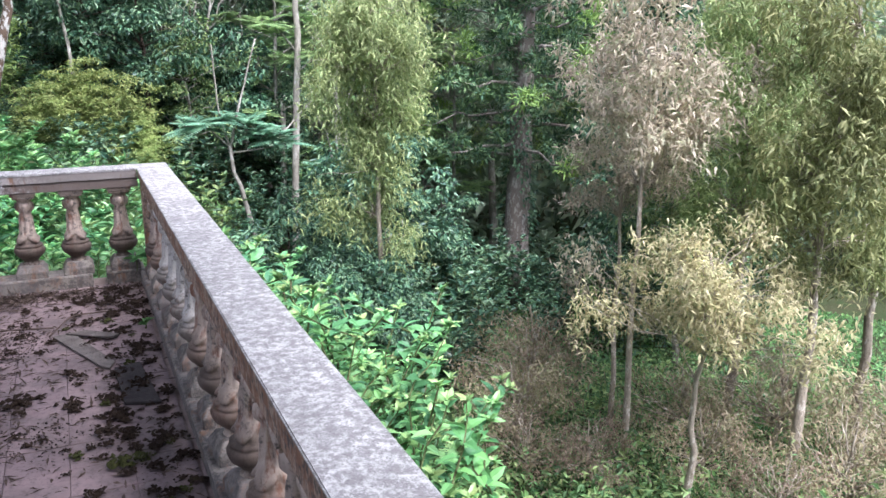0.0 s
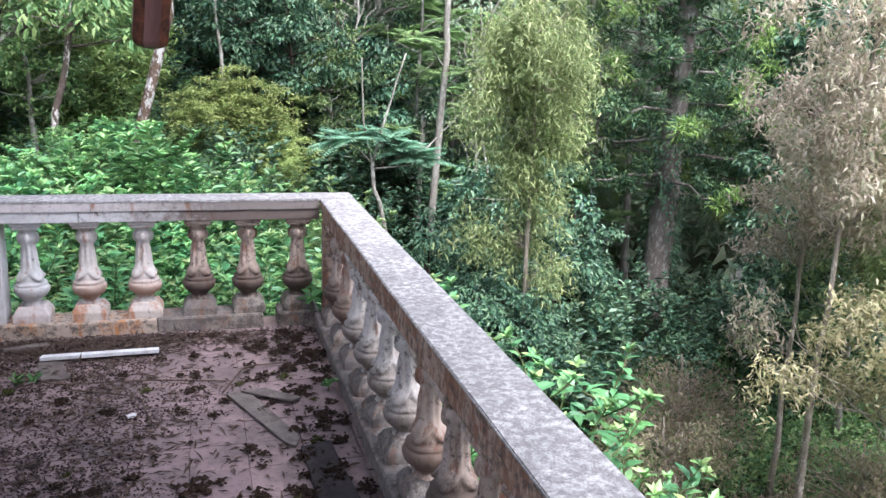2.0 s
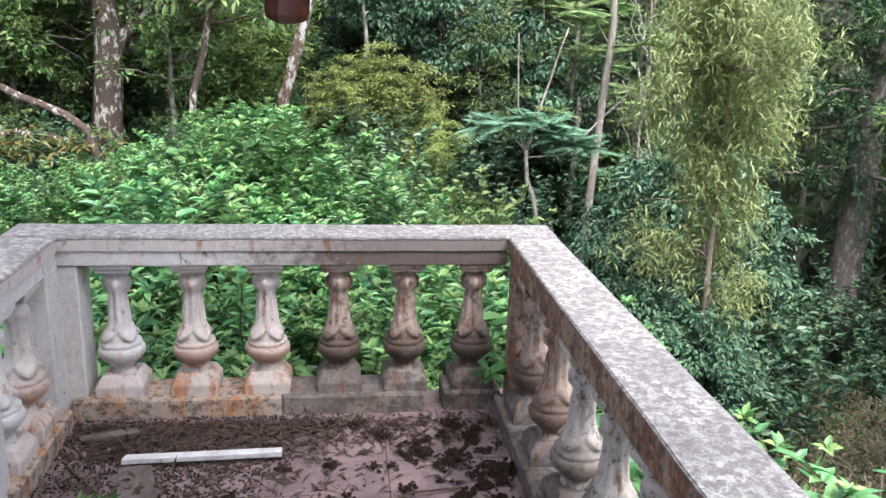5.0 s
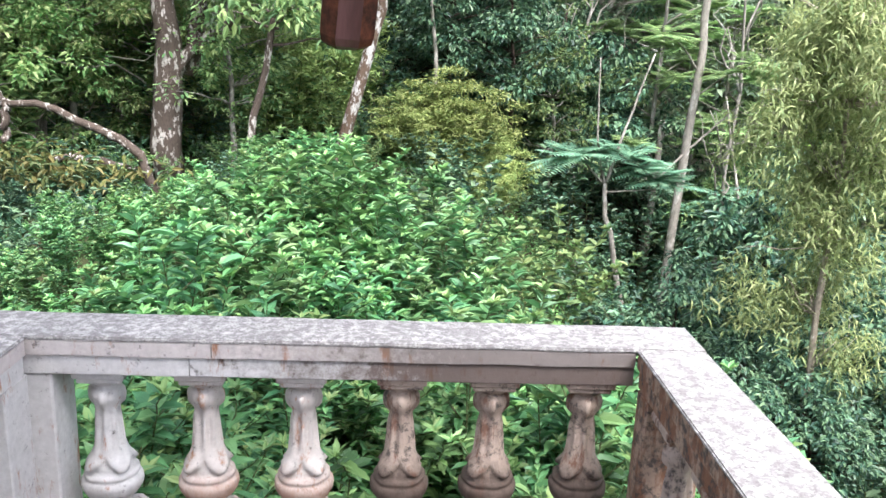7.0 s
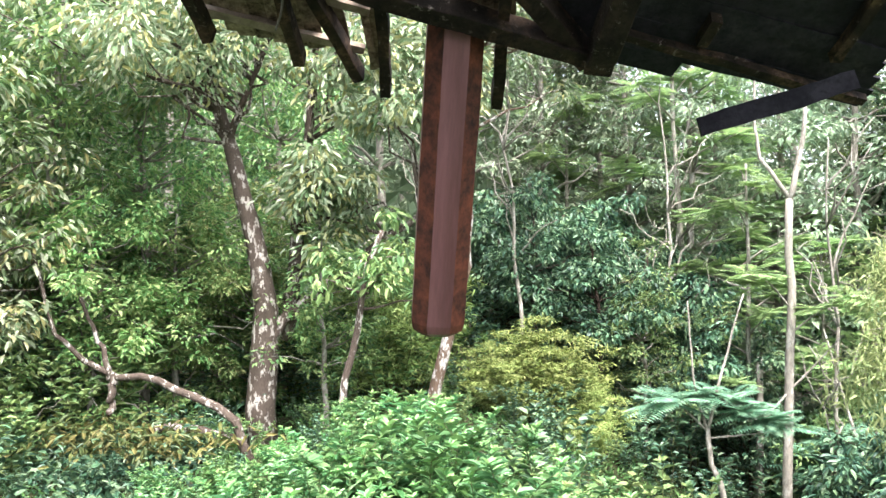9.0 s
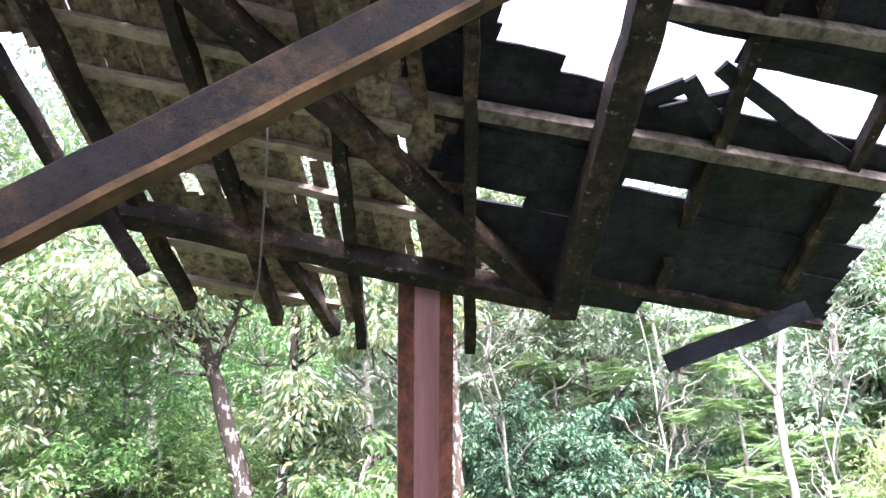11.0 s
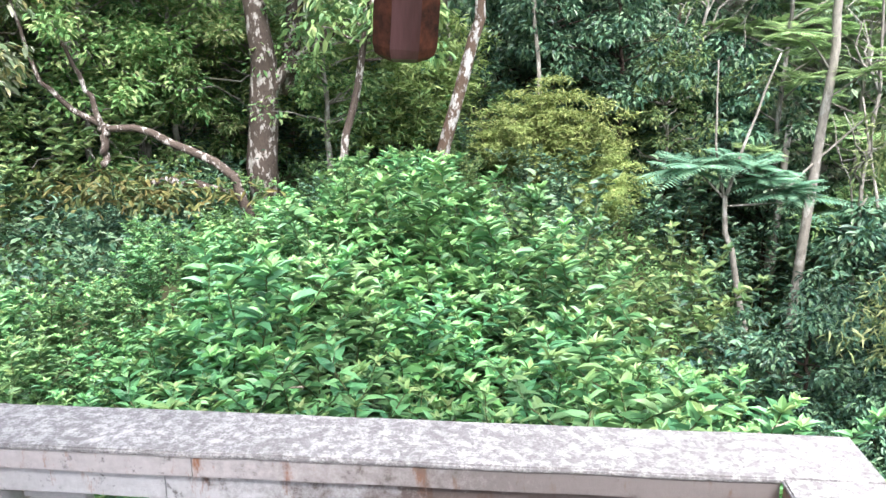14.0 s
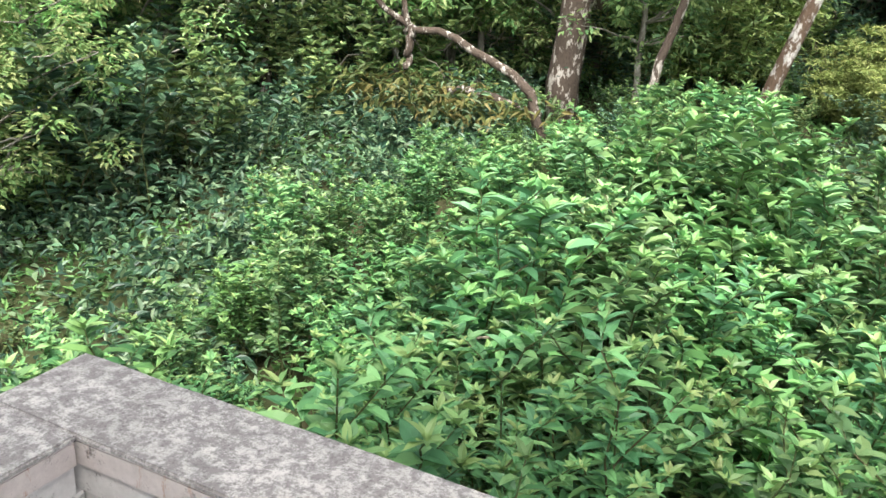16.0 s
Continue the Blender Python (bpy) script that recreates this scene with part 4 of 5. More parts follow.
D3 = willow_meshes(75, [(0, 0, 0), (0.1, 0.0, 0.5), (0.1, 0.1, 1.2)], 0.03, (0, 0, 0.9), (0.9, 0.9, 0.6), 130, 20, LEAF_BRUSH, BARK_TAN, 0.08, 0.2, 0.2)
for x, y, s, tn in ((8.9, 2.2, 1.5, 0), (9.9, 0.9, 1.3, 50), (5.6, 4.2, 1.2, 90), (6.2, 5.1, 1.3, 10), (5.2, 3.2, 0.9, 200), (6.9, 6.0, 1.4, 33), (7.1, 1.7, 1.0, 70), (5.7, 2.3, 0.9, 120), (8.1, 0.2, 1.2, 160), (6.9, 0.3, 0.9, 240), (9.2, -0.3, 1.2, 300), (7.7, 2.9, 1.1, 20)):
    tree("dry_shrub", on_ground(x, y), D3, "dry brown brushwood with bare twigs", "dry shrubs", tn, s)
# dark leaves only: their colour carries the deep shade under the trees
for i in range(14):
    x, y = 3.2 + 1.0 * (i % 5) + 0.3 * math.sin(i * 3), 4.5 + 0.8 * (i // 5) + 0.4 * math.cos(i * 7)
    if math.degrees(math.atan2(x + 0.5, y + 7.2)) > 24:
        continue
    tree("young_tree", on_ground(x, y + 1.5), MIDTREE[0], "young tree in the undergrowth, dark by leaf and shade", "young trees", i * 67, 0.55 + 0.06 * (i % 4))


# conifer with dark tufts
def conifer_meshes():
    rng = np.random.default_rng(77)
    wood = Pile()
    line = wobble(rng, (0, 0, 0), (0.2, 0, 14), 18, 0.03)
    wood.add(*tube(line, np.linspace(0.36, 0.09, 18), 14))
    pos, way = [], []
    tuft, tuft_way, branches = [], [], []
    for k in range(62):
        z = 3.9 + 9.4 * (k / 62) + rng.normal(0, 0.1)
        a = k * 2.4
        reach = (3.2 - 1.7 * (z - 3.9) / 9) * rng.uniform(0.55, 1.1)
        end = np.array([reach * math.cos(a), reach * math.sin(a), z + rng.normal(-0.1, 0.3)])
        q = wobble(rng, (0, 0, z - 0.2), end, 6, 0.08)
        branches.append(mesh("branch", *tube(q, np.linspace(0.05, 0.012, 6), 5), BARK_CONE, True))
        for j in range(10):
            c = q[1] + (q[5] - q[1]) * (j / 8) + rng.normal(0, 0.16, 3)
            n = 70
            d = unit(rng.normal(0, 1, (n, 3)) + [0, 0, 0.35])
            # outer tufts of most branches take the sky-lit needle colour
            (tuft if j >= 7 and k % 4 else pos).append(c + d * rng.uniform(0.02, 0.25, (n, 1)) * [1, 1, 0.6])
            (tuft_way if j >= 7 and k % 4 else way).append(d)
    # ivy on the trunk
    n = 1500
    z = rng.uniform(0.6, 5.2, n)
    a = rng.uniform(0, 6.28, n)
    ivy_p = np.stack([0.37 * np.cos(a), 0.37 * np.sin(a), z], 1) * np.array([1, 1, 1]) + rng.normal(0, 0.05, (n, 3))
    keep = np.sin(a * 2 + z * 1.3) > 0.1
    iv, jf = blades(ivy_p[keep], np.stack([np.cos(a), np.sin(a), -0.5 + 0 * z], 1)[keep], 0.12, 0.08, rng)
    pos, way = np.concatenate(pos), np.concatenate(way)
    ln = rng.uniform(0.10, 0.19, len(pos))
    v, f = blades(pos, way, ln, ln * 0.28, rng)
    tuft, tuft_way = np.concatenate(tuft), np.concatenate(tuft_way)
    ln = rng.uniform(0.10, 0.19, len(tuft))
    tv, tf = blades(tuft, tuft_way, ln, ln * 0.22, rng)
    return wood.mesh("trunk", BARK_CONE, True), mesh("crown", v, f, LEAF_CONIFER), mesh("ivy", iv, jf, LEAF_DARK), mesh("tufts", tv, tf, LEAF_TUFT), *branches


CON = conifer_meshes()
for x, y, s, tn in ((10.35, 12.66, 1.08, 0), (14.6, 14.2, 1.0, 70), (9.6, 18.6, 0.95, 160)):
    plant("conifer", on_ground(x, y), CON, "tall dark conifer with tufted branches and ivied trunk", "tree", ("trunk", "crown", "ivy", "young_foliage") + ("branch",) * 62, tn, s)


# fronds of the feather-leaved trees
def frond(rng, base, way, length, out):
    way = unit(np.array(way, float))
    side = unit(np.cross(way, [0, 0, 1]))
    pos, dirs, ln = [], [], []
    for k in range(13):
        u = (k + 1) / 13
        p = np.array(base) + way * length * u + np.array([0, 0, -0.22 * length * u * u])
        for sgn in (-1, 1):
            pos.append(p)
            dirs.append(side * sgn + way * 0.35 + [0, 0, -0.12])
            ln.append(length * 0.36 * math.sin(math.pi * (0.12 + 0.8 * u)))
    out[0].extend(pos)
    out[1].extend(dirs)
    out[2].extend(ln)


def frond_tree(seed, trunk, r0, tufts, n_fronds, length, mat=LEAF_FROND):
    rng = np.random.default_rng(seed)
    wood, out = Pile(), ([], [], [])
    for pts, r, r2 in trunk:
        pts = np.array(pts, float)
        s = np.linspace(0, 1, 10)
        line = np.stack([np.interp(s, np.linspace(0, 1, len(pts)), pts[:, i]) for i in range(3)], 1)
        line[1:-1] += rng.normal(0, r * 0.25, (8, 3)) * [1, 1, 0]
        wood.add(*tube(line, np.linspace(r, r2, 10), 8))
    for c in tufts:
        for k in range(n_fronds):
            a = rng.uniform(0, 6.28)
            frond(rng, c, (math.cos(a), math.sin(a), rng.uniform(-0.15, 0.7)), length * rng.uniform(0.7, 1.15), out)
    ln = np.array(out[2])
    v, f = blades(out[0], out[1], ln, np.maximum(ln * 0.27, 0.022), rng, 0.05, 0.1, True, np.tile([0.0, 0.0, 1.0], (len(ln), 1)))
    return wood.mesh("trunk", BARK_PALE, True), mesh("crown", v, f, mat)


gz = ground_z(4.15, 11.75)
POLE = frond_tree(81, [([(-0.15, 0, 0), (0.0, 0, -0.2 - gz), (0.12, 0, 1.7 - gz), (0.14, 0, 3.15 - gz)], 0.085, 0.06), ([(0.14, 0, 3.1 - gz), (0.44, 0, 4.3 - gz), (0.5, 0.1, 7.0 - gz)], 0.055, 0.02),
                       ([(0.14, 0, 3.15 - gz), (-0.3, 0, 3.85 - gz), (-0.38, 0.1, 4.4 - gz), (-0.3, 0.1, 6.6 - gz)], 0.04, 0.015), ([(0.0, 0, -0.1 - gz), (-0.4, -0.1, -0.5 - gz), (-0.7, -0.1, -0.55 - gz)], 0.02, 0.01),
                       ([(0.0, 0, -0.1 - gz), (0.45, 0, 0.35 - gz), (0.95, 0, 0.85 - gz)], 0.022, 0.01), ([(0.1, 0, 1.3 - gz), (-0.3, -0.2, 1.75 - gz), (-0.7, -0.3, 1.9 - gz)], 0.018, 0.008), ([(0.1, 0, 0.9 - gz), (0.6, -0.2, 1.35 - gz), (1.1, -0.3, 1.5 - gz)], 0.018, 0.008)],
                  0.085, [(0.9, -0.3, 1.5 - gz), (1.2, -0.3, 1.25 - gz), (0.5, -0.2, 1.3 - gz), (-0.7, -0.3, 1.9 - gz), (-0.4, -0.2, 1.7 - gz), (-0.3, 0.2, 6.2 - gz), (0.5, 0.1, 6.8 - gz), (0.1, 0.3, 5.6 - gz), (0.9, 0.2, 5.6 - gz), (-0.9, 0, 5.4 - gz), (1.3, 0.5, 6.4 - gz)], 12, 0.62, LEAF_LIME)
tree("pole_tree", (4.15, 11.75, gz), POLE, "slim grey pole-like tree with feathery fronds")
g2 = ground_z(2.6, 10.5)
AC = frond_tree(82, [([(0.45, 0, 0), (0.2, 0, 1.2), (-0.05, 0, -1.0 - g2), (-0.1, 0, -0.45 - g2)], 0.055, 0.035), ([(-0.1, 0, -0.5 - g2), (0.1, 0, 0.3 - g2), (0.5, 0, 1.6 - g2)], 0.03, 0.012), ([(-0.1, 0, -0.5 - g2), (-0.3, 0, 0.3 - g2), (-0.35, 0, 1.5 - g2)], 0.024, 0.01),
                     ([(-0.08, 0, -0.6 - g2), (0.5, 0, -0.55 - g2), (0.9, 0, -0.5 - g2)], 0.018, 0.008), ([(-0.1, 0, -0.5 - g2), (-0.5, 0, -0.1 - g2), (-0.9, 0, -0.05 - g2)], 0.018, 0.008)],
                0.04, [(-0.5, 0, 0.0 - g2), (-0.1, 0.1, 0.1 - g2), (0.25, -0.1, 0.0 - g2), (0.75, 0, -0.35 - g2), (0.5, 0.1, -0.2 - g2), (-0.75, 0.1, -0.05 - g2), (0.95, 0.1, -0.45 - g2)], 12, 0.62)
tree("feather_leaved_tree", (2.6, 10.5, g2), AC, "young tree with umbrella of blue-green feathery fronds")
tree("feather_leaved_tree", on_ground(5.9, 13.2), AC, "young tree with umbrella of blue-green feathery fronds", "", 120, 1.3)


# tall trees with layered light fronds
def layered_tree(seed, height):
    r = np.random.default_rng(seed)
    trunk = [([(0, 0, 0), (0.15, 0, height * 0.5), (0.05, 0, height)], 0.09, 0.03)]
    tufts = []
    for k in range(11):
        z, a = height * (0.42 + 0.055 * k), k * 2.3 + r.uniform(0, 0.6)
        reach = r.uniform(0.7, 1.7) * (1.15 - 0.05 * k)
        end = (reach * math.cos(a), reach * math.sin(a), z + 0.35)
        trunk.append(([(0.1, 0, z - 0.2), (end[0] * 0.5, end[1] * 0.5, z + 0.1), end], 0.028, 0.008))
        tufts += [end, (end[0] * 0.6, end[1] * 0.6, z + 0.2)]
    return frond_tree(seed, trunk, 0.09, tufts, 13, 0.66, LEAF_LIME)


LAYERED = [layered_tree(181, 9.5), layered_tree(182, 8.0)]
for i, (x, y, sc) in enumerate(((3.4, 16.5, 1.05), (6.3, 15.6, 0.95), (5.0, 18.5, 1.15), (8.6, 17.5, 1.1), (2.2, 20.0, 1.1), (7.2, 21.5, 1.25), (11.0, 20.5, 1.2), (1.3, 18.6, 0.9), (4.6, 14.9, 0.85), (9.6, 15.2, 0.9), (6.4, 18.6, 1.0), (0.4, 22.5, 1.1), (3.2, 23.0, 1.2))):
    tree("layered_tree", on_ground(x, y), LAYERED[i % 2], "pale-stemmed tree with flat tiers of light green fronds", "layered trees", i * 71, sc)
# added pale lumps in place of an unidentified bright patch far off
def boulder(at, size, seed):
    bm = bmesh.new()
    bmesh.ops.create_icosphere(bm, subdivisions=3, radius=1.0)
    for v in bm.verts:
        v.co *= 1 + 0.28 * noise.noise(v.co * 1.3 + Vector((seed, 0, 0))) + 0.08 * noise.noise(v.co * 4)
        v.co = Vector((v.co.x * size, v.co.y * size * 0.7, max(-0.4, v.co.z) * size * 0.55))
    tagged(new("boulder", bm_mesh("boulder", bm, WALL)), "pale lump for an unidentified bright patch down the slope", "rock", "boulders").matrix_basis = pose(*at)


for x, y, size, seed in ((19.6, 20.3, 1.3, 1), (21.4, 20.0, 1.0, 5), (18.3, 19.4, 0.8, 9)):
    boulder((x, y, ground_z(x, y) + 0.15 * size), size, seed)
STUMP = mesh("stump", *tube([(0, 0, 0), (0.03, 0, 1.5), (0.1, 0, 3.6)], [0.09, 0.07, 0.06], 8), BARK_PALE, True)
plant("dead_stump", (4.4, 14.2, 0.25 - 3.6), (STUMP,), "broken pale trunk of a dead tree", "tree", ("trunk",))


# bamboo thicket
def bamboo_meshes():
    rng = np.random.default_rng(83)
    wood, pos, way = Pile(), [], []
    for k in range(46):
        a, r = rng.uniform(0, 6.28), rng.uniform(0.1, 1.5)
        h = rng.uniform(1.5, 2.6) * (1.1 - 0.22 * r)
        top = np.array([1.15 * r * math.cos(a), r * math.sin(a), h])
        q = wobble(rng, top * [0.3, 0.3, 0], top, 7, 0.03)
        wood.add(*tube(q, np.linspace(0.012, 0.004, 7), 4))
        for j in range(2, 7):
            n = 90
            pos.append(q[j] + rng.normal(0, 0.15, (n, 3)) * [1, 1, 0.35])
            way.append(unit(rng.normal(0, 1, (n, 3)) * [1, 1, 0.35] + [0, 0, 0.05]))
    pos, way = np.concatenate(pos), np.concatenate(way)
    ln = rng.uniform(0.10, 0.2, len(pos))
    v, f = blades(pos, way, ln, ln * 0.2, rng, 0.08, 0.25)
    return wood.mesh("culms", STEM), mesh("bamboo_leaves", v, f, LEAF_BAMBOO)


BAM = bamboo_meshes()
for x, y, dz, s, tn in ((0.05, 12.4, 0, 0.73, 0), (0.9, 12.2, 0, 0.54, 100), (-0.5, 12.6, 0, 0.55, 210), (-2.6, 13.4, 0, 1.1, 50)):
    plant("bamboo", (x, y, ground_z(x, y) - 0.05 + max(0, dz)), BAM, "yellow-green bamboo thicket with fine leaves", "bamboo", ("culm", "foliage"), tn, s, "bamboo thicket")


# lichened trees on the shoulder
def big_tree():
    rng = np.random.default_rng(84)
    x0, y0 = -4.4, 10.5
    g = ground_z(x0, y0) - 0.1
    wood, knots = Pile(), []
    for pts, r, r2 in (([(0, 0, 0), (0.0, 0, 0.6 - g), (0.03, 0, 1.4 - g), (0.06, 0, 2.0 - g), (-0.18, 0, 2.9 - g), (-0.57, 0, 4.2 - g), (-0.84, 0.1, 5.5 - g), (-1.1, 0.3, 7.0 - g)], 0.25, 0.06),
                       ([(0.25, 0.25, 1.0 - g), (0.43, 0.3, 1.6 - g), (0.5, 0.3, 2.9 - g), (0.68, 0.3, 4.0 - g), (0.9, 0.4, 6.4 - g)], 0.16, 0.05),
                       ([(0.1, 0, 0.95 - g), (0.35, 0.05, 1.35 - g), (1.1, 0.2, 1.95 - g), (1.72, 0.3, 2.44 - g), (2.4, 0.3, 2.86 - g), (2.9, 0.3, 3.3 - g)], 0.11, 0.035),
                       ([(-0.55, 0, 4.15 - g), (-0.2, -0.2, 4.8 - g), (0.2, -0.3, 5.6 - g)], 0.07, 0.03)):
        pts = np.array(pts)
        s = np.linspace(0, 1, 14)
        line = np.stack([np.interp(s, np.linspace(0, 1, len(pts)), pts[:, i]) for i in range(3)], 1)
        line[1:-1] += rng.normal(0, r * 0.12, (12, 3))
        wood.add(*tube(line, np.linspace(r, r2, 14), 10))
        knots.extend(line)
    cs = crown_centres(rng, 76, (-1.0, -0.9, 5.8 - g), (3.3, 2.4, 1.5), 0.3)
    cs = np.concatenate([cs, crown_centres(rng, 34, (2.4, -0.6, 5.0 - g), (1.7, 1.2, 0.9), 0.3), crown_centres(rng, 22, (1.1, -0.3, 3.4 - g), (0.8, 0.7, 0.7), 0.3)])
    knots = np.array(knots)
    for c in cs[::2]:
        below = knots[(knots[:, 2] < c[2] - 0.3) & (knots[:, 2] > 2.6 - g)]
        j = below[np.argmin(np.linalg.norm((below - c) * [1, 1, 0.6], axis=1) + rng.uniform(0, 0.8, len(below)))] if len(below) else knots[8]
        wood.add(*tube(wobble(rng, j, c, 6, 0.12), np.linspace(0.035, 0.006, 6), 5))
    pos, way = clump_points(rng, cs, np.array([[0.48, 0.48, 0.28]]) * rng.uniform(0.7, 1.3, (len(cs), 1)), 96, 0.2)
    way = way * [0.8, 0.8, 0.3] + rng.normal(0, 0.3, way.shape) + [0, 0, -0.45]
    ln = rng.uniform(0.11, 0.19, len(pos))
    v, f = blades(pos, way, ln, ln * 0.36, rng, 0.15, 0.2, False)
    plant("big_tree", (x0, y0, g), (wood.mesh("trunk", BARK_MOSS, True), mesh("crown", v, f, LEAF_PALE)), "big lichen-mottled tree with drooping pale leaves", "tree", ("trunk", "crown"))


big_tree()


def lichen_tree(name, at, trunk, r0, r1, crown, label, mat=LEAF_GOLD, bark_mat=BARK_WHITE):
    g = ground_z(*at) - 0.1
    pts = [(x - at[0], y - at[1], z - g) for x, y, z in trunk]
    me = tree_meshes(hash_seed(name), pts, r0, r1, (crown[0] - at[0], crown[1] - at[1], crown[2] - g), crown[3:6], crown[6], 60, 0.38, 0.16, 0.36, mat, bark_mat, 0.4, 0.5)
    tree(name, (at[0], at[1], g), me, label)


def hash_seed(s):
    return sum(ord(c) * (i + 3) for i, c in enumerate(s))


lichen_tree("leaning_tree", (-1.95, 11.3), [(-2.05, 11.3, -0.9), (-1.78, 11.3, 0.0), (-1.33, 11.3, 1.5), (-1.14, 11.3, 2.4), (-1.08, 11.3, 3.6), (-1.0, 11.3, 7.0)], 0.12, 0.06, (-0.4, 11.2, 6.6, 2.2, 1.6, 1.3, 55), "leaning tree with white lichen on its trunk", LEAF_PALE)
lichen_tree("slim_tree", (-2.86, 9), [(-2.86, 9, -0.8), (-2.84, 9, 0.3), (-2.6, 9, 1.4), (-2.5, 9, 2.1), (-2.25, 9, 2.6)], 0.06, 0.035, (-2.3, 9.2, 2.2, 0.9, 0.6, 0.6, 16), "slim crooked tree with lichen", LEAF_MID, BARK_MOSS)


def fallen_limb():
    rng = np.random.default_rng(86)
    g = ground_z(-4.6, 9.0)
    t = thing("fallen_limb", (-4.6, 9.0, g), "fallen lichened limb with bare branches", "branch")
    p = Pile()
    for pts, r, r2 in (([(0.5, 0, -0.3 - g - 0.4), (0.2, 0, 0.05 - g), (-0.5, 0, 0.42 - g), (-1.1, 0, 0.62 - g), (-1.6, 0, 0.6 - g)], 0.072, 0.045), ([(-1.5, 0, 0.62 - g), (-1.53, -0.05, 0.3 - g), (-1.52, -0.1, 0.1 - g)], 0.06, 0.045),
                       ([(-1.45, 0, 0.6 - g), (-1.95, 0, 0.85 - g), (-2.35, 0, 1.25 - g), (-2.75, 0.1, 2.4 - g)], 0.05, 0.02), ([(-1.55, 0, 0.62 - g), (-1.8, 0.1, 1.2 - g), (-2.15, 0.1, 1.95 - g)], 0.045, 0.02),
                       ([(0.3, 0.2, -0.35 - g), (-0.4, 0.1, -0.12 - g), (-1.0, 0.0, -0.12 - g)], 0.08, 0.05)):
        q = np.array(pts, float)
        s = np.linspace(0, 1, 10)
        line = np.stack([np.interp(s, np.linspace(0, 1, len(q)), q[:, i]) for i in range(3)], 1)
        line[1:-1] += rng.normal(0, 0.02, (8, 3))
        p.add(*tube(line, np.linspace(r, r2, 10), 8))
    part("limb", p.mesh("limb", BARK_MOSS, True), t)
    n = 700
    pos = np.array([-1.2, -0.2, -0.2 - g]) + rng.normal(0, 1, (n, 3)) * [0.75, 0.25, 0.14]
    way = unit(rng.normal(0, 1, (n, 3)) * [1, 1, 0.4] + [0, 0, -0.4])
    v, f = blades(pos, way, 0.17, 0.05, rng, 0.1, 0.2, False)
    part("foliage", mesh("limb_leaves", v, f, LEAF_GOLD), t)


fallen_limb()


# low weeds and grass
def ground_cover():
    r = np.random.default_rng(9)
    n = 110000
    a, d = np.radians(r.uniform(-62, 64, n)), 3 + 19 * np.sqrt(r.random(n))
    x, y = -0.7 + d * np.sin(a), -4 + d * np.cos(a)
    keep = ~((x < 0.5) & (y < 0.5))
    x, y = x[keep], y[keep]
    z = np.array([ground_z(p, q) for p, q in zip(x, y)])
    way = unit(r.normal(0, 1, (len(x), 3)) * [1, 1, 0.3] + [0, 0, 0.8])
    ln = r.uniform(0.06, 0.17, len(x))
    v, f = blades(np.stack([x, y, z], 1), way, ln, ln * r.uniform(0.15, 0.5, len(x)), r, 0.1, 0.3)
    tagged(new("ground_cover", mesh("ground_cover", v, f, LEAF_BRIGHT)), "low grass and weeds on the forest floor", "grass", kind="stuff")


ground_cover()


# bare pale trees among the forest
def bare_tree_mesh(seed):
    rng = np.random.default_rng(seed)
    p = Pile()
    line = wobble(rng, (0, 0, 0), (rng.normal(0, 0.4), rng.normal(0, 0.3), 8.5), 12, 0.06)
    p.add(*tube(line, np.linspace(0.05, 0.012, 12), 7))
    for k in range(13):
        j = int(rng.integers(4, 11))
        a = rng.uniform(0, 6.28)
        end = line[j] + np.array([math.cos(a) * rng.uniform(0.5, 1.3), math.sin(a) * 0.7, rng.uniform(0.5, 1.8)])
        q = wobble(rng, line[j], end, 6, 0.06)
        p.add(*tube(q, np.linspace(0.026, 0.008, 6), 5))
        for _ in range(2):
            i = int(rng.integers(2, 6))
            p.add(*tube(wobble(rng, q[i], q[i] + rng.normal(0, 0.35, 3) + [0, 0, 0.3], 4, 0.03), np.linspace(0.010, 0.004, 4), 4))
    return (p.mesh("bare_trunk", BARK_PALE, True),)


BARE = [bare_tree_mesh(90 + i) for i in range(2)]
for i, (a, d, s) in enumerate(((2.5, 15.2, 0.95), (12, 17.5, 1.0), (22, 17, 1.1), (-4, 16.5, 0.9))):
    x, y = -0.7 + d * math.sin(radians(a)), -2.2 + d * math.cos(radians(a))
    plant("bare_tree", on_ground(x, y), BARE[i % 2], "slim pale leafless tree with thin branches", "tree", ("trunk",), a * 61, s, "bare trees")


# ---- ruined roof over the terrace ----
ROOF_O, ROOF_A, ROOF_B, ROOF_N = Vector((-0.97, 1.13, 3.09)), Vector((1, 0.35, -0.22)), Vector((0, -1, 0.55)), Vector((0.02, 0.48, 0.88)).normalized()


def rp(a, b, c=0.0):
    """A place on the sagging roof: along the eave, up the slope, above it."""
    return ROOF_O + ROOF_A * a + ROOF_B * b + ROOF_N * c


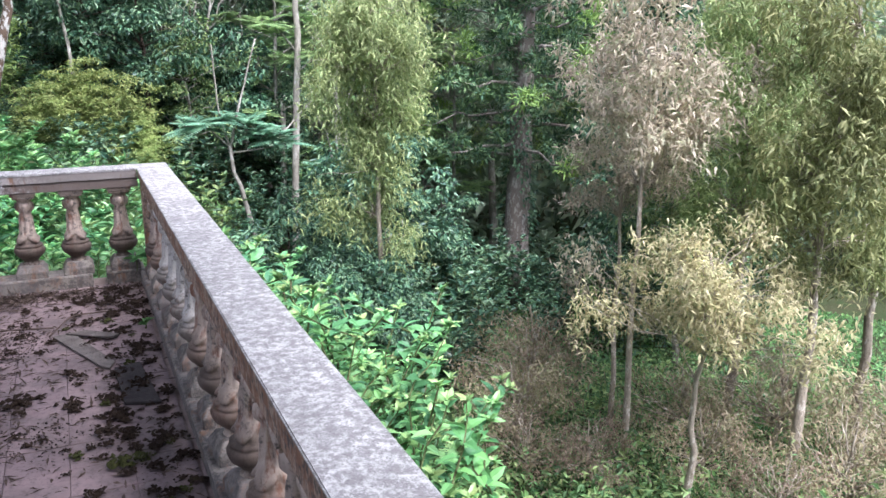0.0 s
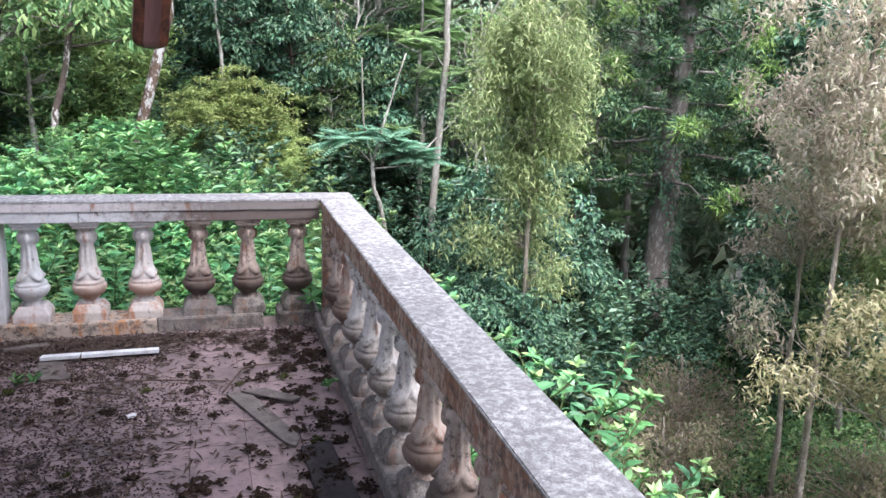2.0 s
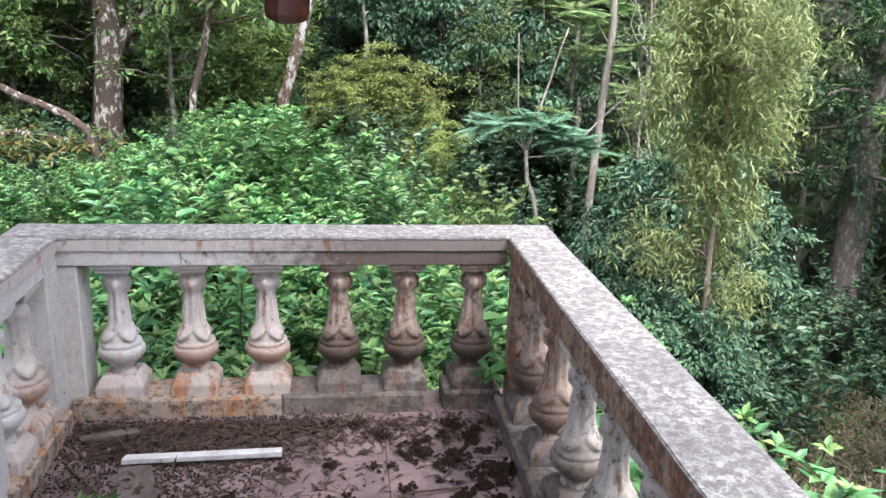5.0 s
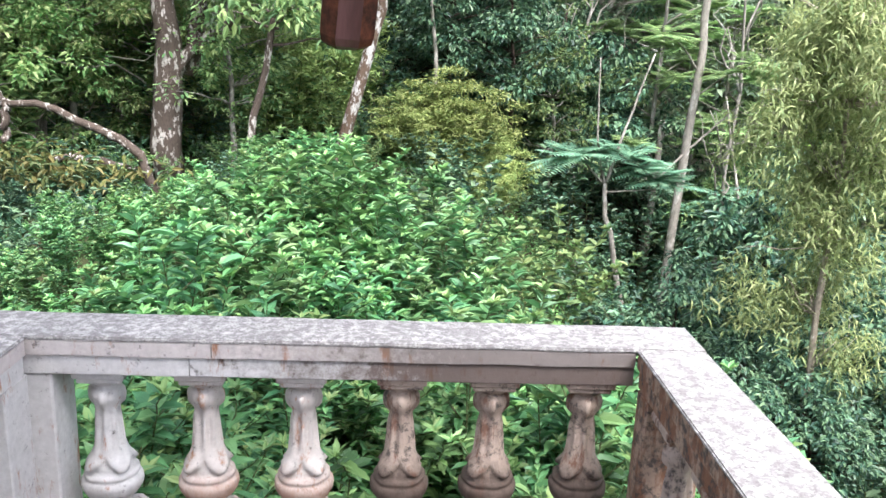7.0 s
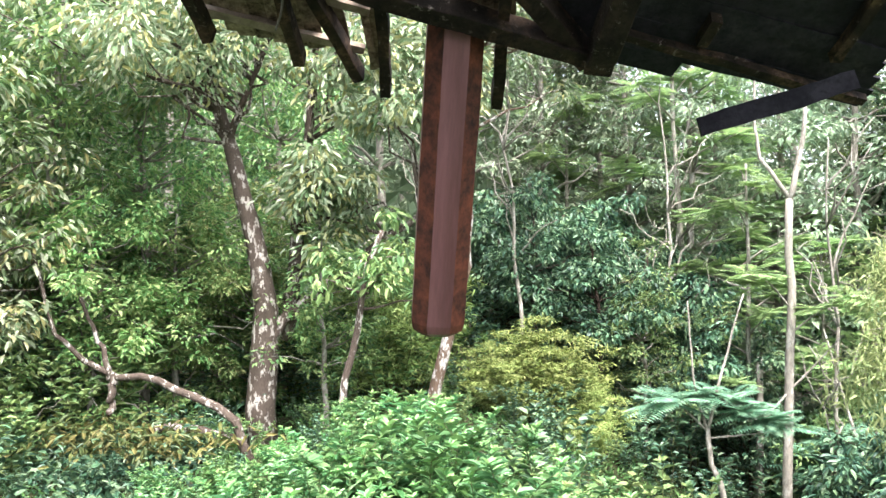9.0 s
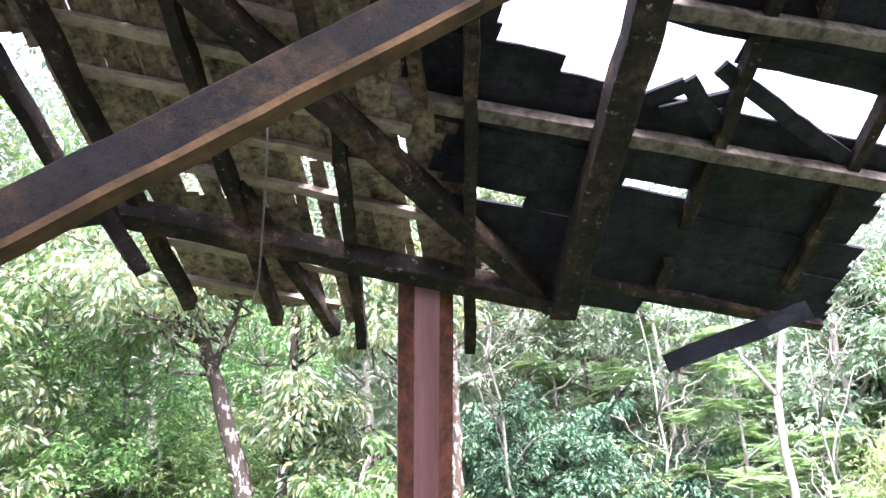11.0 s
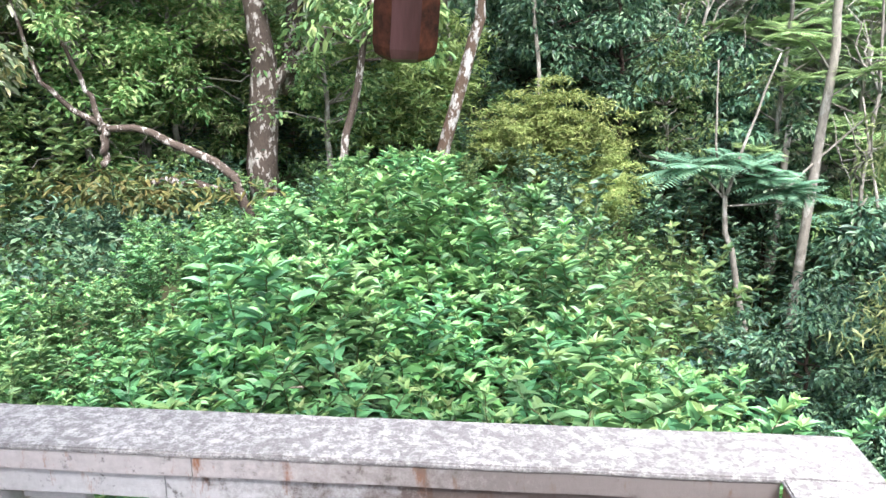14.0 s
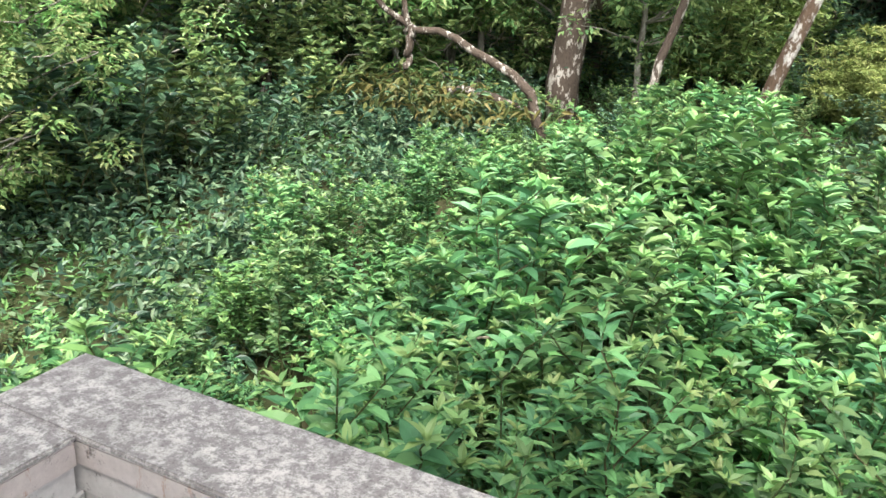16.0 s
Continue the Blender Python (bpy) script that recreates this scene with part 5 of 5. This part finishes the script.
def bar(name, p, q, w, h, mat, up=None, rough=0.009, seed=0):
    """A rough-sawn timber from p to q, w wide and h deep."""
    p, q = Vector(p), Vector(q)
    d = (q - p).normalized()
    u = Vector(up or ROOF_N)
    s = d.cross(u).normalized()
    u = s.cross(d)
    n = max(2, int((q - p).length / 0.06))
    verts, faces = [], []
    for i in range(n + 1):
        c = p + (q - p) * (i / n)
        for a, b in ((-0.5, -0.46), (-0.46, -0.5), (0.46, -0.5), (0.5, -0.46), (0.5, 0.46), (0.46, 0.5), (-0.46, 0.5), (-0.5, 0.46)):
            v = c + s * w * a + u * h * b
            verts.append(v + noise.noise_vector(v * 5 + Vector((seed, 0, 0))) * rough + noise.noise_vector(v * 23 + Vector((seed, 5, 0))) * rough * 0.5)
    for i in range(n):
        for k in range(8):
            k2 = (k + 1) % 8
            faces.append((i * 8 + k, i * 8 + k2, i * 8 + 8 + k2, i * 8 + 8 + k))
    faces += [tuple(range(8))[::-1], tuple(n * 8 + k for k in range(8))]
    return mesh(name, verts, faces, mat)


roof = thing("roof", (0, 0, 0), "ruined dark timber roof with gaps and broken boards", "roof", kind="structure")


def member(name, p, q, w, h, mat, label="", **kw):
    part(name, bar(name, p, q, w, h, mat, **kw), roof, label)


# plates and hips
member("eave_beam", rp(-1.16, 0.0, -0.06), rp(0.69, 0.0, -0.06), 0.09, 0.11, ROOF_WOOD, "weathered eave beam")
member("hip_rafter", rp(0.66, -0.05, -0.03), rp(-0.55, 1.02, -0.03), 0.085, 0.13, ROOF_WOOD)
member("side_plate", rp(0.70, -0.03, -0.09), rp(1.05, 1.9, -0.09), 0.12, 0.12, ROOF_WOOD, "lichened side plate")
member("tie_beam", (-2.75, -1.155, 1.965), (0.2, -0.76, 3.554), 0.08, 0.10, TIE_WOOD, "thick tie beam", up=(0, 0, 1), rough=0.005)
member("tie_arris", (-2.75, -1.167, 1.908), (0.2, -0.772, 3.497), 0.062, 0.018, TIE_EDGE, "bare brown lower edge of the tie beam", up=(0, 0, 1), rough=0.004)
member("brace", (-2.9, -0.9, 2.57), (-2.09, 0.64, 3.27), 0.06, 0.10, ROOF_WOOD, up=(0, 0, 1))
member("batten", (-2.11, 0.60, 3.24), (-1.97, 0.66, 3.00), 0.05, 0.07, ROOF_WOOD, up=(0, 0, 1))
member("hanging_board", (0.17, 1.38, 2.56), (0.86, 1.39, 2.745), 0.03, 0.085, ROOF_BLACK, "loose hanging board", up=(0, 0, 1))
# rafters of the near slope
for a0, b0, a1, b1, c in ((-1.03, -0.52, -1.2, 2.6, -0.02), (-1.30, 0.1, -1.40, 2.6, -0.02), (-0.66, -0.54, -0.62, 3.2, -0.01), (-0.40, -0.56, -0.64, 0.2, 0.02), (-0.28, -0.60, -0.16, 0.75, 0.0), (0.25, -0.47, 0.52, 3.2, -0.02), (0.16, 0.8, 0.14, 3.2, -0.02),
                          (-0.2, 0.9, -0.1, 3.2, -0.02)):
    member("rafter", rp(a0, b0, c), rp(a1, b1, c), 0.052, 0.085, ROOF_WOOD, seed=a0 * 9)
# battens
for b, a0, a1 in ((-0.45, -1.05, -0.36), (0.205, -1.02, 0.34), (0.41, -0.62, 0.18), (0.60, -0.50, 0.1), (0.54, -1.12, -0.70), (0.74, -1.12, -0.38), (0.93, -1.15, -0.2), (1.12, -1.15, 0.1), (1.32, -1.2, 0.1), (1.55, -1.2, 0.1), (1.8, -1.2, 0.2),
                  (2.05, -1.2, 0.2), (2.3, -1.2, 0.3), (2.6, -1.2, 0.3), (-0.22, -1.05, -0.3)):
    member("batten", rp(a0, b, 0.055), rp(a1, b + 0.02, 0.055), 0.044, 0.03, ROOF_LATH, seed=b * 7)
# purlins of the dark slope
member("purlin", rp(0.05, 0.79, 0.0), rp(2.1, 0.96, 0.0), 0.06, 0.06, ROOF_PALE, "pale weathered purlin", rough=0.005)
member("purlin", rp(0.98, 1.37, 0.0), rp(2.1, 1.52, 0.0), 0.06, 0.06, ROOF_PALE, "rust-stained purlin", rough=0.005)
member("purlin", rp(0.6, 1.9, 0.0), rp(2.1, 2.0, 0.0), 0.06, 0.06, ROOF_WOOD)
member("purlin", rp(0.6, 2.5, 0.0), rp(2.1, 2.6, 0.0), 0.06, 0.06, ROOF_WOOD)
member("eave_pole", rp(0.78, 0.10, 0.0), rp(2.0, 0.13, 0.0), 0.045, 0.045, ROOF_WOOD)
for a0, b0, a1, b1 in ((1.24, 0.50, 1.50, 1.9), (1.78, 0.28, 2.0, 1.6), (1.17, 0.16, 1.20, 0.3), (1.0, 1.4, 1.2, 2.7), (1.6, 1.5, 1.75, 2.7)):
    member("rafter", rp(a0, b0, 0.02), rp(a1, b1, 0.02), 0.05, 0.06, ROOF_WOOD)
for p, q in ((rp(1.02, 1.02, 0.03), rp(1.16, 1.12, 0.03)), (rp(1.16, 1.14, 0.03), rp(1.32, 0.98, 0.03)), (rp(1.28, 1.22, 0.03), rp(1.88, 0.99, 0.03)), (rp(1.08, 0.98, 0.03), rp(1.38, 1.13, 0.04))):
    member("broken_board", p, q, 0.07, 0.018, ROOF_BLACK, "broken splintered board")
# shingles of the near slope, boards of the dark slope
rng = np.random.default_rng(21)
SH = []
for row, (b0, b1) in enumerate(((-0.5, 0.0), (-0.1, 0.3), (0.2, 0.5), (0.42, 0.7), (0.62, 0.9), (0.82, 1.15), (1.05, 1.4), (1.3, 1.65), (1.55, 1.95), (1.85, 2.25), (2.15, 2.6), (2.5, 3.2))):
    a = -1.5 if row > 5 else -1.34 if row > 3 else -1.2 if row > 1 else -1.05
    while a < (-0.30 if row == 0 else 0.30 if row in (4, 5, 6, 7) else 0.10):
        w = rng.uniform(0.032, 0.078)
        hole = (row in (1, 2) and -0.42 < a < -0.24 and rng.random() < 0.6) or (0.02 < a < 0.1 and row < 4) or rng.random() < 0.03
        if not hole:
            k = rng.uniform(-0.03, 0.03)
            part("shingle", bar("shingle", rp(a + w / 2, b0 - rng.uniform(0, 0.07), 0.074 + rng.uniform(0, 0.022)), rp(a + w / 2 + k * 0.3, b1 + 0.05, 0.092 + rng.uniform(0, 0.012)), w * 1.10, 0.010, SHINGLE, rough=0.011, seed=a * 31 + row), roof)
        a += w
for k in range(3):
    part("shingle", bar("shingle", rp(0.12 + 0.085 * k, -0.05, 0.08), rp(0.12 + 0.085 * k, 0.62, 0.09), 0.095, 0.012, SHINGLE, seed=k), roof)
b = -0.08
while b < 3.2:
    w = rng.uniform(0.055, 0.085)
    a0 = max(0.16 + 0.16 * rng.random(), 0.62 - 1.117 * (b + 0.04))
    a1 = 2.02 + 0.08 * rng.random() if b > -0.05 else 1.1
    spans = [(a0, a1)]
    if 0.985 < b < 1.19:
        spans = [(0.02, 0.47)] if b > 1.08 else [(0.02, 0.80 - 2.2 * (b - 0.985))]
    elif 1.19 <= b < 1.34:
        spans = [(0.2, 0.56), (1.02, 2.1)] if b > 1.25 else [(1.36, 2.1)]
    elif 1.34 <= b < 1.8:
        spans = [(a0, 0.45), (1.12, a1)]
    elif 0.80 < b <= 0.985:
        spans = [(0.05 + 0.08 * rng.random(), a1)]
    elif 0.59 < b < 0.66:
        spans = [(a0, 0.97), (1.26, a1)]
    elif 0.53 < b <= 0.59:
        spans = [(0.66, a1)]
    elif 0.37 < b < 0.44:
        spans = [(0.55, a1)]
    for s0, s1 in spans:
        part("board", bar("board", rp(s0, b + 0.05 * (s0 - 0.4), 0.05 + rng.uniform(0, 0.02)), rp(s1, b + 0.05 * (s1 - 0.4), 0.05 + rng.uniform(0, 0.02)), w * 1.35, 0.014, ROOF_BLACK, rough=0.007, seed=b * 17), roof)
    b += w * rng.choice([1.0, 1.0, 1.0, 1.1])
# unseen roof slab over the rear of the terrace, its edge set for shade
tagged(new("ceiling", bm_mesh("ceiling", box_bm(-2.6, BACK_Y, 4.62, 1.2, -2.5, 4.70), ROOF_BLACK)), "unseen roof slab added over the rear to shade the terrace", "ceiling", kind="structure")


def hanging_post():
    """Octagonal post that hangs askew from the eave, its foot rounded."""
    top, foot = Vector((-0.8925, 1.309, 3.06)), Vector((-1.032, 1.70, 1.655))
    d = (top - foot).normalized()
    front = Vector((0.12, -0.97, -0.2))
    ya = -(front - d * front.dot(d)).normalized()
    m = Matrix((ya.cross(d), ya, d)).transposed().to_4x4()
    m.translation = foot
    t = new("hanging_post")
    t.matrix_basis = m
    tagged(t, "red-brown octagonal wooden post hanging from the eave", "post")
    L = (top - foot).length
    r, ch = 0.126, 0.070
    ring = [(-r, -r + ch), (-r + ch, -r), (r - ch, -r), (r, -r + ch), (r, r - ch), (r - ch, r), (-r + ch, r), (-r, r - ch)]
    zs = [(0.0, 0.72), (0.022, 0.93), (0.06, 1.0)] + [(0.06 + (L - 0.06) * i / 14, 1.0 + 0.02 * i / 14) for i in range(1, 15)]
    for k in range(8):
        bm = bmesh.new()
        col = []
        for z, s in zs:
            pair = []
            for i in (k, (k + 1) % 8):
                x, y = ring[i]
                v = Vector((x * s, y * s, z))
                pair.append((bm.verts.new(v + noise.noise_vector(v * 9) * 0.003), bm.verts.new(Vector((x * s * 0.8, y * s * 0.8, z)))))
            col.append(pair)
        for (a, b2), (c, e) in zip(col, col[1:]):
            bm.faces.new((a[0], b2[0], e[0], c[0]))
            bm.faces.new((a[1], c[1], e[1], b2[1]))
        for a, b2 in (col[0], col[-1]):
            bm.faces.new((a[0], a[1], b2[1], b2[0]))
        bmesh.ops.recalc_face_normals(bm, faces=bm.faces[:])
        nm = "chamfer" if k % 2 == 0 else "panel"
        part(nm, bm_mesh(nm, bm, RED_EDGE if k % 2 == 0 else RED_WOOD), t, "dark chamfer with flaked orange patches" if k % 2 == 0 else "")
    bm = bmesh.new()
    lo = [bm.verts.new((x * 0.7, y * 0.7, 0.004)) for x, y in ring]
    hi = [bm.verts.new((x * 0.78, y * 0.78, L - 0.01)) for x, y in ring]
    bm.faces.new(lo[::-1])
    bm.faces.new(hi)
    for i in range(8):
        bm.faces.new((lo[i], lo[(i + 1) % 8], hi[(i + 1) % 8], hi[i]))
    part("core", bm_mesh("core", bm, RED_EDGE), t)


hanging_post()


def cable(points, r, mat, name, label, category):
    pts = np.array(points, float)
    s = np.linspace(0, 1, 18)
    line = np.stack([np.interp(s, np.linspace(0, 1, len(pts)), pts[:, i]) for i in range(3)], 1)
    for _ in range(2):
        line[1:-1] = (line[:-2] + 2 * line[1:-1] + line[2:]) / 4
    return tagged(new(name, mesh(name, *tube(line, np.full(18, r), 6), mat, True)), label, category)


cable([(-1.30, 0.0, 3.35), (-1.30, 0.02, 3.2), (-1.52, 0.70, 2.92), (-1.56, 0.75, 2.86)], 0.0042, CABLE, "hanging_cable", "thin grey cable hanging from the roof", "cable")


for pts in ([(-1.75, 1.9, -1.6), (-1.45, 1.8, -0.95), (-1.15, 1.9, -0.62)], [(-2.0, 1.5, -1.5), (-1.5, 1.45, -1.0), (-1.0, 1.6, -0.86)], [(-3.0, 3.4, -1.2), (-2.5, 3.3, -0.55), (-1.9, 3.3, -0.5)], [(0.1, 3.4, -1.8), (0.6, 3.6, -1.1), (1.4, 3.9, -0.9)]):
    cable(pts, 0.008, BARK_TAN, "fallen_branch", "bare pale branch among green shrubs", "branch")


# ---- litter on the terrace ----
def board(name, corners, z, thick, mat, label, lift=0.0):
    bm = bmesh.new()
    lo = [bm.verts.new((x, y, z + (lift if i in (0,) else 0))) for i, (x, y) in enumerate(corners)]
    f = bm.faces.new(lo)
    ex = bmesh.ops.extrude_face_region(bm, geom=[f])
    for v in ex["geom"]:
        if isinstance(v, bmesh.types.BMVert):
            v.co.z += thick
    bmesh.ops.recalc_face_normals(bm, faces=bm.faces[:])
    bmesh.ops.bevel(bm, geom=bm.edges[:], offset=0.002, segments=1, affect="EDGES")
    return tagged(new(name, bm_mesh(name, bm, mat)), label, "board")


board("white_lath", [(-1.545, -0.435), (-1.535, -0.395), (-0.945, -0.375), (-0.945, -0.415)], 0.018, 0.022, WHITE_WOOD, "white-painted lath lying on dirty tiles")
board("grey_board", [(-1.555, -0.44), (-1.44, -0.42), (-1.36, -0.66), (-1.41, -0.69), (-1.46, -0.67), (-1.50, -0.69)], 0.002, 0.010, GREY_WOOD, "short split grey board under the lath")
board("grey_board", [(-1.77, -0.20), (-1.56, -0.14), (-1.53, -0.18), (-1.75, -0.24)], 0.002, 0.018, GREY_WOOD, "grey board end beside the kerb")
board("grey_plank", [(-0.605, -1.03), (-0.50, -1.00), (-0.30, -1.56), (-0.33, -1.64), (-0.37, -1.60)], 0.003, 0.014, GREY_WOOD, "long splintered grey plank on the floor")
board("grey_board", [(-0.535, -1.035), (-0.42, -1.02), (-0.25, -1.16), (-0.30, -1.20)], 0.019, 0.010, GREY_WOOD, "pointed grey splinter across a plank")
board("dark_board", [(-0.31, -1.66), (-0.18, -1.62), (-0.13, -2.17), (-0.29, -2.12)], 0.003, 0.016, earthy("damp_board", (0.07, 0.06, 0.058), (0.035, 0.03, 0.03), 9), "dark damp board on the floor")
board("plaster_chip", [(-1.06, -1.18), (-1.02, -1.16), (-1.01, -1.19), (-1.05, -1.20)], 0.002, 0.012, WHITE_WOOD, "small white plaster chip on the floor")
for i, pts in enumerate(([(-1.75, -0.42, 0.012), (-1.45, -0.78, 0.02), (-1.0, -0.78, 0.015), (-0.6, -0.86, 0.012)], [(-1.3, -0.85, 0.012), (-1.0, -1.0, 0.02), (-0.95, -1.3, 0.01)], [(-0.62, -1.0, 0.01), (-0.5, -0.72, 0.03), (-0.25, -0.66, 0.01)],
                          [(-1.78, -0.25, 0.01), (-1.62, -0.5, 0.03), (-1.75, -0.7, 0.01)])):
    cable(pts, 0.0045, LITTER, "dead_vine", "thin dead vine lying on the tiles", "vine")


def lumps(pos, size, rng):
    """Small irregular eight-faced crumbs."""
    n = len(pos)
    ax = np.array([[1, 0, 0], [0, 1, 0], [-1, 0, 0], [0, -1, 0], [0, 0, 1], [0, 0, -0.35]], float)
    v = ax[None] * rng.uniform(0.6, 1.4, (n, 6, 1)) * size[:, None, None] * np.array([1.1, 1.1, 0.85]) + rng.normal(0, 0.2, (n, 6, 3)) * size[:, None, None] + pos[:, None, :]
    k = np.arange(n)[:, None] * 6
    f = np.concatenate([k + np.array([q]) for q in ((0, 1, 4), (1, 2, 4), (2, 3, 4), (3, 0, 4), (1, 0, 5), (2, 1, 5), (3, 2, 5), (0, 3, 5))])
    return v.reshape(-1, 3).tolist(), f.tolist()


def crumbs():
    r = np.random.default_rng(31)
    n = 60000
    x, y = r.uniform(IN_X + 0.02, -0.04, n), r.uniform(-4.8, -0.03, n)
    dens = np.array([0.42 + 0.9 * noise.noise(Vector((p * 1.9, q * 1.9, 4))) + 0.5 * noise.noise(Vector((p * 6, q * 6, 1))) for p, q in zip(x, y)])
    dens += 0.75 * np.tanh((-0.85 - x) * 3) + 0.8 * np.exp(-((y + 0.04) / 0.13) ** 2)
    keep = r.random(n) < dens * 0.62
    x, y = x[keep], y[keep]
    v, f = lumps(np.stack([x, y, np.full(len(x), 0.002)], 1), r.uniform(0.002, 0.0065, len(x)), r)
    tagged(new("dirt_crumbs", mesh("dirt_crumbs", v, f, DIRT)), "dark crumbs of rotted leaves on tiles", "dirt", kind="stuff")
    dark, green = [], []
    for k in range(430):
        cx = -0.06 - abs(r.normal(0, 0.30)) if r.random() < 0.62 else r.uniform(-1.8, -0.05)
        cy = r.uniform(-5.0, -0.12)
        if cx < -1.8:
            continue
        s = r.uniform(0.012, 0.034) * (1.6 if r.random() < 0.12 else 1)
        m = int(14 + 16 * r.random())
        d = r.normal(0, 0.55, (m, 3)) * s * np.array([1.05, 1.05, 0.4])
        p = np.array([cx, cy, 0.006]) + np.abs(d) * [0, 0, 1] + d * [1, 1, 0]
        (green if r.random() < 0.05 else dark).append((p, np.full(m, s * 0.31)))
    for nm, lst, mat, lab in (("moss_cushions", dark, MOSS, "crumbly dark dried moss strewn on tiles"), ("green_moss", green, MOSS_GREEN, "small olive moss cushions on tiles")):
        v, f = lumps(np.concatenate([p for p, _ in lst]), np.concatenate([s for _, s in lst]), r)
        tagged(new(nm, mesh(nm, v, f, mat)), lab, "moss", kind="stuff")


crumbs()


def litter():
    r = np.random.default_rng(33)
    n = 9000
    x = np.where(r.random(n) < 0.75, -1.25 + r.normal(0, 0.30, n), r.uniform(-1.82, -0.04, n))
    y = np.where(r.random(n) < 0.3, -0.1 - np.abs(r.normal(0, 0.12, n)), r.uniform(-4.5, -0.05, n))
    keep = (x > -1.82) & (x < -0.05)
    x, y = x[keep], y[keep]
    n = len(x)
    pos = np.stack([x, y, r.uniform(0.002, 0.016, n)], 1)
    way = unit(np.stack([r.normal(0, 1, n), r.normal(0, 1, n), r.normal(0, 0.12, n)], 1))
    ln = r.uniform(0.02, 0.075, n)
    v, f = blades(pos, way, ln, np.minimum(ln * r.uniform(0.08, 0.4, n), 0.014), r, 0.1, 0.1, True, np.tile([0.0, 0.0, 1.0], (n, 1)) + r.normal(0, 0.2, (n, 3)))
    tagged(new("leaf_litter", mesh("leaf_litter", v, f, LITTER)), "rotting leaves and twigs on the tiles", "litter", kind="stuff")


litter()


def weed(at, size, label, mat, droop=0.0):
    r = np.random.default_rng(int(abs(at[0] * 1000)))
    n = 12
    a = r.uniform(0, 6.28, n)
    way = np.stack([np.cos(a), np.sin(a), r.uniform(0.2, 1.2, n) - droop], 1)
    v, f = blades(np.tile([0, 0, 0.03 + droop * 0.2], (n, 1)) + r.normal(0, 0.01, (n, 3)), way, size * r.uniform(0.6, 1.1, n), size * 0.35, r, 0.15, 0.25, False)
    t = thing("weed", at, label, "weed")
    part("foliage", mesh("weed_leaves", v, f, mat), t)
    part("stem", mesh("weed_stem", *tube([(0, 0, -0.005), (0.004, 0, 0.02), (0, 0, 0.05 + droop * 0.2)], [0.004, 0.004, 0.003], 5), STEM), t)


weed((-1.60, -0.72, 0.0), 0.06, "small green weed on the tiles", LEAF_BRIGHT)
weed((-1.52, -0.70, 0.0), 0.05, "small green weed on the tiles", LEAF_BRIGHT)
weed((-0.06, -0.045, 0.085), 0.11, "yellowing plant growing from the corner of the kerb", LEAF_BRIGHT, 0.35)
weed((-0.10, -1.05, 0.0), 0.06, "small green weed on the tiles", LEAF_BRIGHT)

# floor tiles
bm = box_bm(-0.1182, -0.1092, -0.011, 0.1182, 0.1092, 0.0, 0.001, 1)
tile = bm_mesh("tile", bm, TILE)
for i in range(8):
    for j in range(24):
        x, y = -0.534 + 0.239 * (i - 5) - 0.1195, -0.215 - 0.221 * j + 0.1105
        if not IN_X - 0.06 < x < 0.06:
            continue
        ob = part("tile", tile, slab)
        ob.matrix_basis = pose(x, y, 0.0015 * math.sin(i * 7 + j * 3) - 0.001, 0.25 * math.sin(i * 5 + j), 0.25 * math.cos(i + j * 9), 0)
tagged(new("tile_bed", bm_mesh("tile_bed", box_bm(IN_X, BACK_Y, -0.0118, 0.0, -5.5, -0.0005), TILE)), "worn red tiles at the rear of the terrace", "floor", kind="structure")
